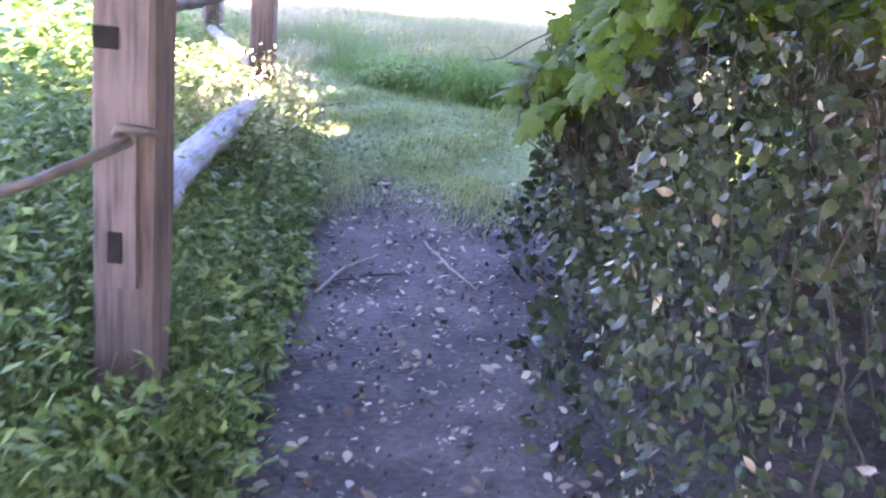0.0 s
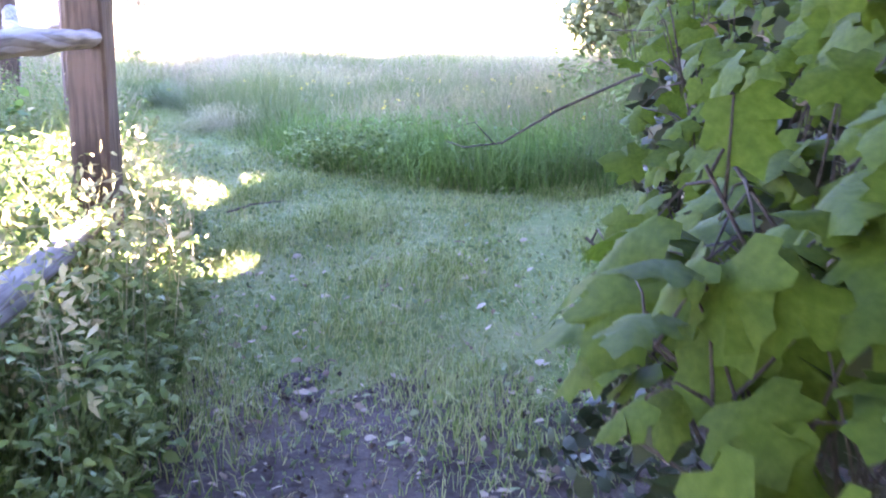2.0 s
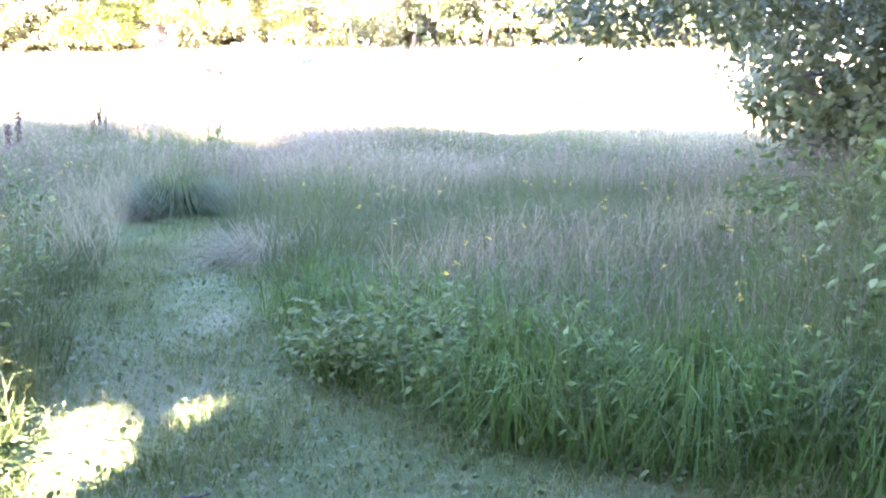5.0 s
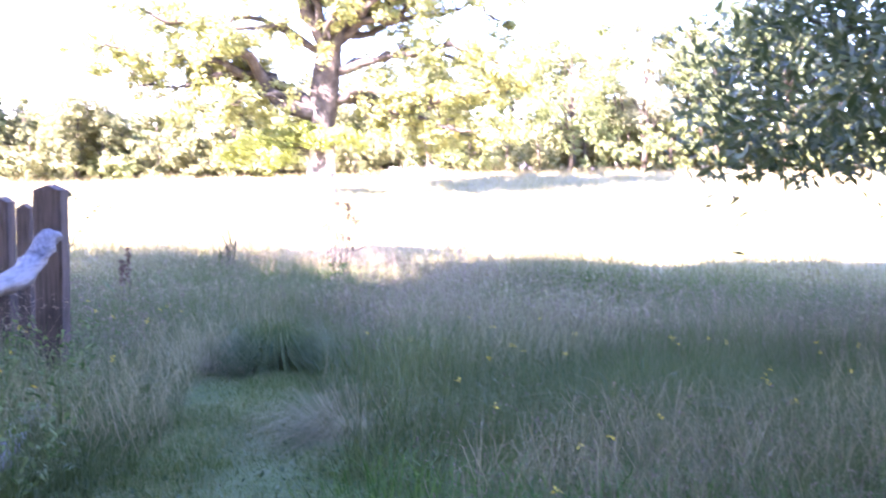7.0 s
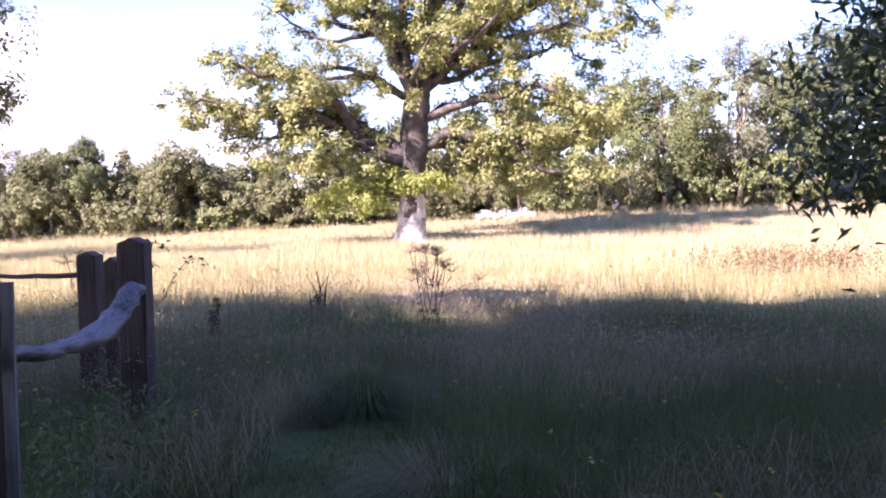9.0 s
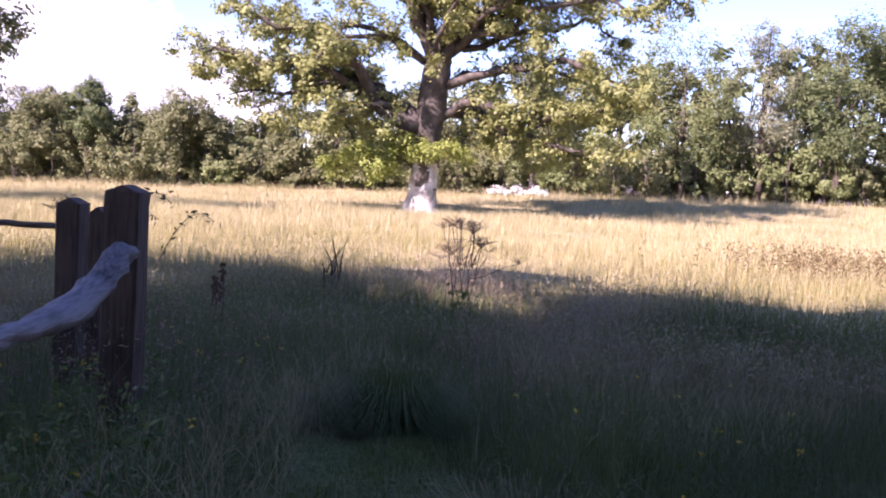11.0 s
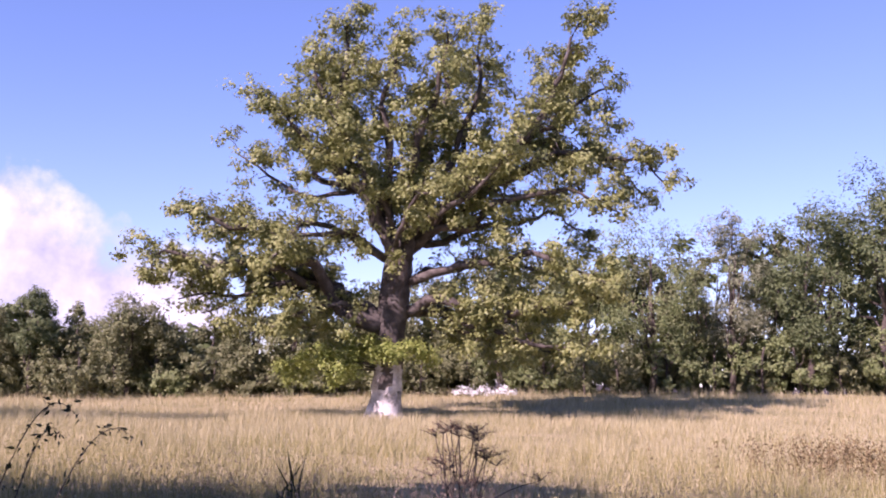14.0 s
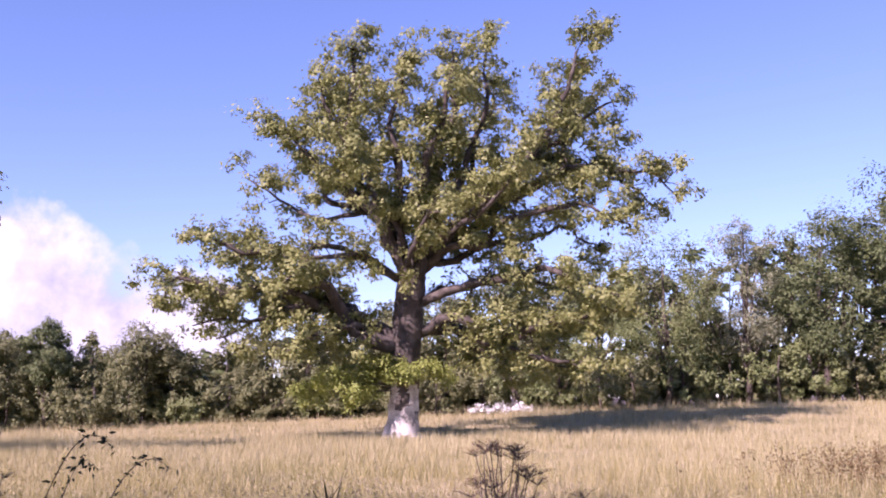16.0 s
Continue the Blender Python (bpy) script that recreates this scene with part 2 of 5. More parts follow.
def tube(points, radii, sides=6, rough=0.0):
    pts, radii = np.asarray(points, float), np.asarray(radii, float)
    way = unit(np.gradient(pts, axis=0))
    ref = np.where(np.abs(way[:, 2:3]) > 0.9, np.array([[1.0, 0, 0]]), np.array([[0, 0, 1.0]]))
    a = unit(np.cross(way, ref))
    b = np.cross(way, a)
    ang = np.linspace(0, 2 * np.pi, sides, endpoint=False)
    rr = radii[:, None] * (1 + rough * rng.normal(size=(len(pts), sides)))
    ring = pts[:, None] + rr[..., None] * (np.cos(ang)[None, :, None] * a[:, None] + np.sin(ang)[None, :, None] * b[:, None])
    v = np.concatenate([ring.reshape(-1, 3), pts[:1], pts[-1:]])
    i, j = np.meshgrid(np.arange(len(pts) - 1), np.arange(sides), indexing="ij")
    k = (j + 1) % sides
    q = [i * sides + j, i * sides + k, (i + 1) * sides + k, (i + 1) * sides + j]
    f = np.concatenate([np.stack([q[0], q[1], q[2]], -1).reshape(-1, 3), np.stack([q[0], q[2], q[3]], -1).reshape(-1, 3)])
    s = np.arange(sides)
    e = (s + 1) % sides
    n0, n1 = len(pts) * sides, len(pts) * sides + 1
    caps = np.concatenate([np.stack([np.full(sides, n0), e, s], -1), np.stack([np.full(sides, n1), (len(pts) - 1) * sides + s, (len(pts) - 1) * sides + e], -1)])
    return v, np.concatenate([f, caps])


def limb(a, b, r0, r1, steps=8, sag=0.0, wander=0.08, sides=6):
    """A crooked tapering limb from a to b."""
    a, b = np.asarray(a, float), np.asarray(b, float)
    t = np.linspace(0, 1, steps)[:, None]
    length = np.linalg.norm(b - a)
    p = a + (b - a) * t + np.array([0, 0, sag * length]) * np.sin(np.pi * t)
    p[1:-1] += rng.normal(size=(steps - 2, 3)) * wander * length / steps * 2
    return tube(p, r0 + (r1 - r0) * t[:, 0] ** 0.8, sides, 0.06)


def blades(at, height, width, lean, gen=rng):
    """Grass blades: two bent segments each, three triangles."""
    n = len(at)
    az = gen.uniform(0, 2 * np.pi, n)
    side = np.stack([np.cos(az), np.sin(az), np.zeros(n)], 1)
    az2 = gen.uniform(0, 2 * np.pi, n)
    over = np.stack([np.cos(az2), np.sin(az2), np.zeros(n)], 1) * (lean * gen.uniform(0.2, 1, n))[:, None]
    h, w = height[:, None], width[:, None]
    up = np.array([0, 0, 1.0])
    mid = at + up * h * 0.6 + over * h * 0.28
    tip = at + up * h * (1 - 0.35 * np.linalg.norm(over, axis=1, keepdims=True)) + over * h
    v = np.stack([at - side * w / 2, at + side * w / 2, mid - side * w * 0.38, mid + side * w * 0.38, tip], 1)
    f = np.array([(0, 1, 3), (0, 3, 2), (2, 3, 4)])[None] + (np.arange(n) * 5)[:, None, None]
    return v.reshape(-1, 3), f.reshape(-1, 3)


def smooth(a, b, x):
    t = np.clip((x - a) / (b - a), 0, 1)
    return t * t * (3 - 2 * t)


def ground_z(x, y):
    x, y = np.asarray(x, float), np.asarray(y, float)
    z = -0.22 * smooth(9, 17, y) - 0.25 * smooth(22, 50, y) + 1.25 * smooth(55, 82, y)
    z = z + 0.011 * np.clip(x + 20, -45, 40) * smooth(25, 60, y)
    z = z + 0.22 * smooth(0.7, 2.6, x) * (1 - smooth(13, 18, y))
    return z + 0.02 * np.sin(x * 2.1 + y) * np.sin(y * 1.7 - x * 0.6) - sunk(y)


def sunk(y):
    """How far the footpath's start lies below the meadow."""
    return 0.16 * (1 - smooth(4.5, 7.5, np.asarray(y, float)))


def on_ground(x, y, lift=0.0):
    return np.stack([x, y, ground_z(x, y) + lift], 1)


LANE_Y = [-20, 2, 6, 8, 9.3, 9.75, 10.5, 11.2, 12.5, 13.3, 14.5, 15.6, 16.2]
LANE_LEFT = [-0.42, -0.42, -0.6, -0.85, -1.3, -1.42, -1.62, -1.85, -2.35, -2.65, -3.2, -3.5, -3.2]
LANE_RIGHT = [0.6, 0.6, 0.62, 1.05, 1.75, 0.35, -0.52, -0.85, -1.35, -1.6, -2.25, -3.0, -3.5]


def lane_x(y):
    """The middle of the trodden way."""
    return (np.interp(y, LANE_Y, LANE_LEFT) + np.interp(y, LANE_Y, LANE_RIGHT)) / 2


def lane_half(y):
    return (np.interp(y, LANE_Y, LANE_RIGHT) - np.interp(y, LANE_Y, LANE_LEFT)) / 2


# ---- ground ----
def make_ground():
    u = np.linspace(-1, 1, 190)
    gx = 6 * np.sinh(u * 6.4) / np.sinh(1) / 1.0
    gx = np.clip(gx, -1800, 1800)
    gy = 9 + gx
    X, Y = np.meshgrid(gx, gy)
    Z = ground_z(X, Y)
    near = (np.abs(X) < 4) & (Y > -3) & (Y < 14)
    Z = Z + np.where(near, 0.025 * np.sin(X * 9 + 2 * np.sin(Y * 5)) * np.sin(Y * 8.0), 0)
    v = np.stack([X, Y, Z], -1).reshape(-1, 3)
    n = len(u)
    i, j = np.meshgrid(np.arange(n - 1), np.arange(n - 1), indexing="ij")
    q = i * n + j
    f = np.concatenate([np.stack([q, q + 1, q + n + 1], -1).reshape(-1, 3), np.stack([q, q + n + 1, q + n], -1).reshape(-1, 3)])
    cen = v[f].mean(1)
    bare = (np.abs(cen[:, 0] - lane_x(cen[:, 1])) < lane_half(cen[:, 1]) + 3.0) & (cen[:, 1] < 6.5) & (cen[:, 1] > -12)
    bare = bare + 2 * (cen[:, 1] > 17) + ((cen[:, 0] + 1.78) * -0.353 + (cen[:, 1] - 11.5) * 0.936 > 64.5)
    ob = mesh_object("ground", v, f, [M_TURF, M_SOIL, M_FIELD, M_SOIL], smooth=True, index=bare.astype(int))
    tagged(ob, "uneven meadow ground with a bare earth footpath", "ground", kind="structure")


make_ground()

# ---- grass ----
def stuff(name, piece, mat, label, category="grass"):
    ob = mesh_object(name, piece[0], piece[1], mat)
    return tagged(ob, label, category, kind="stuff")


def in_lane(x, y, extra=0.0):
    return np.abs(x - lane_x(y)) < lane_half(y) + extra


def patchy(x, y, scale, seed):
    """A soft random field in 0..1."""
    s = np.zeros_like(x)
    g = np.random.default_rng(seed)
    for k in range(7):
        a, ph = g.uniform(0, 6.28), g.uniform(0, 6.28)
        fr = scale * g.uniform(0.6, 2.2)
        s += np.sin((x * np.cos(a) + y * np.sin(a)) * fr + ph)
    return 1 / (1 + np.exp(-s * 0.9))


def field_points(n, x0, x1, y0, y1, seed):
    g = np.random.default_rng(seed)
    return g.uniform(x0, x1, n), g.uniform(y0, y1, n), g


def meadow():
    # tall grass in the near meadow
    x, y, g = field_points(235000, -7.5, 6.5, 6.6, 22, 11)
    keep = ~in_lane(x, y, 0.02) & ((y > 9.5) | (x < -1.0) | (x > 1.0)) & (np.hypot(x + 1.78, y - 11.3) > 0.5)
    x, y = x[keep], y[keep]
    p = patchy(x, y, 0.9, 3)
    h = (0.30 + 0.30 * p) * g.uniform(0.55, 1.25, len(x)) * (0.8 + 0.4 * patchy(x, y, 3.2, 34)) * (1 + 0.55 * (patchy(x, y, 1.7, 63) - 0.45) * smooth(12, 15, y))
    h *= np.clip(0.45 + (np.abs(x - lane_x(y)) - lane_half(y)) * 1.5, 0.45, 1)
    h *= 1 + 0.3 * smooth(1.3, 2.6, x) * (1 - smooth(14, 17, y))
    v, f = blades(on_ground(x, y, -0.02), h, g.uniform(0.0025, 0.0065, len(x)), g.uniform(0.3, 1.7, len(x)), g)
    stuff("meadow_grass", (v, f.reshape(-1, 3, 3)[y < 14.5].reshape(-1, 3)), M_GREEN, "tall soft green meadow grass in the shade")
    v = v.reshape(-1, 5, 3)[y >= 14.5][:, (0, 1, 4)].reshape(-1, 3)
    stuff("meadow_grass_beyond", (v, np.arange(len(v)).reshape(-1, 3)), M_GREEN, "green meadow grass at the edge of the shade")
    # flowering stalks
    x, y, g = field_points(30000, -7.5, 6.5, 10.0, 22, 12)
    keep = ~in_lane(x, y, 0.3) & (patchy(x, y, 0.7, 5) > 0.35) & (np.hypot(x + 1.78, y - 11.3) > 0.7)
    x, y = x[keep], y[keep]
    h = g.uniform(0.4, 0.8, len(x)) * np.clip(0.6 + (np.abs(x - lane_x(y)) - lane_half(y)) * 0.5, 0.6, 1)
    base = on_ground(x, y)
    stuff("grass_stalks", blades(base, h, np.full(len(x), 0.0022), g.uniform(0.2, 1.2, len(x)), g), M_SEED, "thin straw-coloured flowering grass stalks")
    tips = base + np.stack([g.normal(0, 0.05, len(x)), g.normal(0, 0.05, len(x)), h * 0.93], 1)
    k = 3
    tips = np.repeat(tips, k, 0) + g.normal(size=(len(x) * k, 3)) * np.array([0.015, 0.015, 0.05])
    stuff("grass_seed_heads", leaf_cloud(LANCE, tips, g.uniform(0.015, 0.04, len(tips)) * np.interp(tips[:, 1], [11, 14], [0.55, 1.0]), 0.1, -0.8), M_SEED, "feathery pinkish brown grass seed heads")
    # flattened hay along the way through the meadow
    x, y, g = field_points(15000, -3.6, 1.8, 11.5, 17.5, 18)
    k = (patchy(x, y, 1.5, 19) > 0.66) & ~in_lane(x, y, -0.1)
    x, y = x[k], y[k]
    stuff("flattened_hay", blades(on_ground(x, y, 0.1) + np.stack([0 * x, 0 * x, 0.2 * g.uniform(size=len(x))], 1), g.uniform(0.15, 0.4, len(x)), np.full(len(x), 0.004), g.uniform(1.4, 2.4, len(x)), g), M_DRY, "pale flattened hay in the meadow")
    # short growth on the trodden way
    x, y, g = field_points(230000, -3.7, 2.4, 5.0, 15.8, 13)
    bare = np.exp(-(((x + 0.1) / 0.28) ** 2 + ((y - 7.3) / 0.22) ** 2)) + np.exp(-(((x - 0.55) / 0.5) ** 2 + ((y - 9.2) / 0.2) ** 2)) * 0.6
    keep = in_lane(x, y, 0.3) & (g.uniform(size=len(x)) < smooth(5.4, 6.6, y) * (1 - 0.9 * bare))
    x, y = x[keep], y[keep]
    stuff("short_turf", blades(on_ground(x, y, -0.01), (0.035 + 0.10 * patchy(x, y, 4.0, 17) ** 2) * g.uniform(0.5, 1.3, len(x)), g.uniform(0.003, 0.006, len(x)), np.full(len(x), 1.3), g), M_SHORT, "short trodden turf on the way")
    x, y, g = field_points(17000, -3.6, 2.2, 5.2, 13.5, 14)
    keep = in_lane(x, y, 0.3) & (g.uniform(size=len(x)) < smooth(5.2, 6.4, y) * np.interp(y, [9.5, 12], [1, 0.3]))
    x, y = x[keep], y[keep]
    stuff("ground_herbs", leaf_cloud(OVAL, on_ground(x, y, 0.015) + np.stack([0 * x, 0 * x, 0.055 * g.uniform(size=len(x))], 1), 0.012 + 0.032 * g.uniform(size=len(x)) ** 1.6, 0.45, 0), M_CLOVER, "low clover and plantain leaves in the turf", "ground cover")
    x, y, g = field_points(5500, -2.6, 2.0, 5.6, 12.5, 35)
    keep = in_lane(x, y, 0.1) & (patchy(x, y, 2.2, 36) > 0.4)
    x, y = x[keep], y[keep]
    stuff("mown_hay", blades(on_ground(x, y, 0.015), g.uniform(0.04, 0.11, len(x)), np.full(len(x), 0.003), g.uniform(1.8, 2.6, len(x)), g), M_DRY, "dry mown grass clippings on the turf")
    # the sunlit field
    x, y, g = field_points(280000, -1, 1, 0, 1, 15)
    y = 18 + 60 * (x * 0 + g.uniform(size=len(x))) ** 1.7
    x = g.uniform(-1, 1, len(y)) * (9 + (y - 18) * 0.62) - 0.36 * (y - 11.5) - 2
    p = patchy(x, y, 0.25, 8)
    h = (0.18 + 0.20 * p + 0.26 * patchy(x, y, 1.1, 33)) * g.uniform(0.45, 1.3, len(x))
    wd = 0.005 + 0.00042 * (y - 18)
    straw = g.uniform(size=len(x)) < 0.12 + 0.30 * p + 0.45 * smooth(26, 44, y) + 0.25 * (patchy(x, y, 0.6, 37) - 0.5)
    b = on_ground(x, y, -0.03)
    near = (y < 32) & (g.uniform(size=len(x)) < 0.28)
    tops = b[near] + np.stack([g.normal(0, 0.06, near.sum()), g.normal(0, 0.06, near.sum()), h[near] * g.uniform(0.6, 1.0, near.sum())], 1)
    stuff("field_seed_heads", leaf_cloud(LANCE, tops, g.uniform(0.03, 0.06, near.sum()), 0.1, -0.8), M_STRAW, "ripe feathery seed heads over the sunlit field")
    far = y > 25.5
    for sel, mat, k, nm, lab in ((far & ~straw, M_FIELD_GREEN, 0.8, "far_grass", "distant green grass in the sunlit field"), (far & straw, M_STRAW, 1.0, "far_straw", "distant ripe hay in the sunlit field")):
        v, f = blades(b[sel], h[sel] * k, wd[sel], np.full(sel.sum(), 0.5), g)
        v = v.reshape(-1, 5, 3)[:, (0, 1, 4)].reshape(-1, 3)
        stuff(nm, (v, np.arange(len(v)).reshape(-1, 3)), mat, lab)
    b, h, wd, straw = b[~far], h[~far], wd[~far], straw[~far]
    stuff("field_grass", blades(b[~straw], h[~straw] * 0.8, wd[~straw], g.uniform(0.3, 1.3, (~straw).sum()), g), M_FIELD_GREEN, "green grass in the sunlit field")
    stuff("field_straw", blades(b[straw], h[straw], wd[straw], g.uniform(0.3, 1.2, straw.sum()), g), M_STRAW, "ripe golden hay grass in the sunlit field")


meadow()

# ---- trees ----
def tree(name, at, label, trunk_piece, crown_piece, mats, group=""):
    base = new(name)
    base.location = at
    mesh_object("trunk", trunk_piece[0], trunk_piece[1], mats[0], base, True)
    mesh_object("crown", crown_piece[0], crown_piece[1], mats[1], base)
    return tagged(base, label, "tree", group)


def clump_points(centre, radius, count, inner, gen=rng, loose=0.135):
    """Leaf places in small bunches over a lobe's shell."""
    k = max(3, count // inner)
    c = unit(gen.normal(size=(k, 3))) * (radius * gen.uniform(0.55, 1.0, (k, 1))) * np.array([1, 1, 0.85])
    pts = np.repeat(c, inner, 0) + gen.normal(size=(k * inner, 3)) * radius * loose
    return pts + np.asarray(centre)


OAK = (-18.3, 55.3)
OAK_RIGHT = np.array([0.936, 0.353, 0.0])
OAK_BACK = np.array([-0.353, 0.936, 0.0])
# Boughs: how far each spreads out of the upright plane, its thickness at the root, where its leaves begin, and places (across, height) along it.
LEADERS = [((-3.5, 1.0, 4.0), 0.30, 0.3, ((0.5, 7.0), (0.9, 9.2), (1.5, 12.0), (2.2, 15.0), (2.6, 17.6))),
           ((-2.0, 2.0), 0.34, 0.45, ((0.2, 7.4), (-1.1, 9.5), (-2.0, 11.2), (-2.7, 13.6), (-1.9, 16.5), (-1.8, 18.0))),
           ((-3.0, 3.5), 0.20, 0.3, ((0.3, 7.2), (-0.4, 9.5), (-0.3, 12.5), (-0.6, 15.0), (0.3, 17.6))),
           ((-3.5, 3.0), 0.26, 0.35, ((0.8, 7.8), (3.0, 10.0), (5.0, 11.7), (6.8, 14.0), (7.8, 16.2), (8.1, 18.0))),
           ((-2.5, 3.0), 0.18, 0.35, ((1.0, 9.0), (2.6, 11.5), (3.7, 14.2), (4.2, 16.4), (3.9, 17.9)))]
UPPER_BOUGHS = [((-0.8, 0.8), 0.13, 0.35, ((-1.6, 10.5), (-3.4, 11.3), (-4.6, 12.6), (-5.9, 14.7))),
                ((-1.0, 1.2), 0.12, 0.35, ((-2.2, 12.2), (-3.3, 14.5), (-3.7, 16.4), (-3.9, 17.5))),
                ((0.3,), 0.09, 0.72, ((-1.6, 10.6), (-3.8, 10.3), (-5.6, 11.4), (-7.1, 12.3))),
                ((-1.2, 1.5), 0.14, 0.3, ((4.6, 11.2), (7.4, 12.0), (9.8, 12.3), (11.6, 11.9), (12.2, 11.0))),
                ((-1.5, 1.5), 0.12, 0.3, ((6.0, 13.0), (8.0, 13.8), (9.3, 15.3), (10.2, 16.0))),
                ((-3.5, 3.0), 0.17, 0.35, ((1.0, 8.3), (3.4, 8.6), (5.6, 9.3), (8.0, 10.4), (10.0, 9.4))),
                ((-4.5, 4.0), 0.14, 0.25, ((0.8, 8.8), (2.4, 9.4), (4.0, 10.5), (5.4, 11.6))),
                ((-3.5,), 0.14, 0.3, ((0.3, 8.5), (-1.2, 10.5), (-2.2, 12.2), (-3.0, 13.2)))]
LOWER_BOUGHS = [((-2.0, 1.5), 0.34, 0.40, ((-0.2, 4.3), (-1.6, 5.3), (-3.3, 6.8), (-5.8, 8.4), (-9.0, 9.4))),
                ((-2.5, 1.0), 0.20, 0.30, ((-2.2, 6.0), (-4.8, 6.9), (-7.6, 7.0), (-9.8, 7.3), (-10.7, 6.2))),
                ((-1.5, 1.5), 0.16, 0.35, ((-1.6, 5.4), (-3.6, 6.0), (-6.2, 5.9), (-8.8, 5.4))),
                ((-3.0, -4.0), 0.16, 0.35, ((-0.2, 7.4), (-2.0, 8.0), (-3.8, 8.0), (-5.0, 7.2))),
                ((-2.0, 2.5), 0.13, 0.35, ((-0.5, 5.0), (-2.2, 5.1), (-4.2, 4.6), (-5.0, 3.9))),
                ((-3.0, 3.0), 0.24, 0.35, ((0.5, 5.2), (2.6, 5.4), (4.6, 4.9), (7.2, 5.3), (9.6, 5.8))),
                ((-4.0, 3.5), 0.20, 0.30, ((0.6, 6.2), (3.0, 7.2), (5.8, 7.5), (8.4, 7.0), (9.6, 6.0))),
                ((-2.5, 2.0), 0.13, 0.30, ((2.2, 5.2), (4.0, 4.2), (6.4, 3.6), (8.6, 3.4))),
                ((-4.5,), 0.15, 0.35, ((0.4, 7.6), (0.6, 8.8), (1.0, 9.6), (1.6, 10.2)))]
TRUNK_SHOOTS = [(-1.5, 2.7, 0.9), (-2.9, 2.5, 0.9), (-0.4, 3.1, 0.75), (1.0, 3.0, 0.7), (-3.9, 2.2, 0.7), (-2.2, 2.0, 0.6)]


def bough(points, spread, r, bare, g):
    """A crooked bough with side twigs: the wood, and the middles of its leaf sprays."""
    p = np.array(points, float)
    k = np.concatenate([[0], np.cumsum(np.linalg.norm(np.diff(p, axis=0), axis=1))])
    t = np.linspace(0, 1, max(10, int(k[-1] * 2.2)))
    at = np.stack([np.interp(t * k[-1], k, p[:, i]) for i in range(2)], 1)
    at = at[:, :1] * OAK_RIGHT + at[:, 1:] * np.array([0, 0, 1.0]) + (spread * t ** 0.8)[:, None] * OAK_BACK
    step = g.normal(size=at.shape) * 0.16
    step[1:-1] = (step[:-2] + step[1:-1] + step[2:]) / 2
    step[0] = 0
    at = at + step
    wood = [tube(at, r * (1 - t) ** 0.8 + 0.03, 7, 0.08)]
    sprays = []
    for a in np.arange(bare * 0.85, 1.0001, 0.68 / k[-1]):
        q = np.array([np.interp(a, t, at[:, i]) for i in range(3)])
        for _ in range(2):
            w = unit(g.normal(size=3) * np.array([1, 1, 0.8]) + np.array([0, 0, 0.15]) - 0.25 * OAK_BACK)
            e = q + w * g.uniform(0.4, 1.7) * (1.15 - 0.4 * a)
            wood.append(limb(q, e, 0.03 + 0.03 * (1 - a), 0.012, 6, 0.05, 0.3, 4))
            sprays.append(e)
    sprays.append(at[-1])
    return join(*wood), sprays


def spray_leaves(sprays, g, count, wide):
    """Tight leaf sprays: each leaf faces out of its own spray and upwards."""
    at, away = [], []
    for c in sprays:
        m = int(count * g.uniform(0.5, 1.5))
        sub = g.normal(size=(4, 3)) * wide * np.array([0.62, 0.62, 0.42])
        d = sub[g.integers(0, 4, m)] + g.normal(size=(m, 3)) * wide * np.array([0.30, 0.30, 0.24])
        at.append(c + d)
        away.append(d + np.array([0, 0, 0.15]))
    return np.concatenate(at), unit(np.concatenate(away))


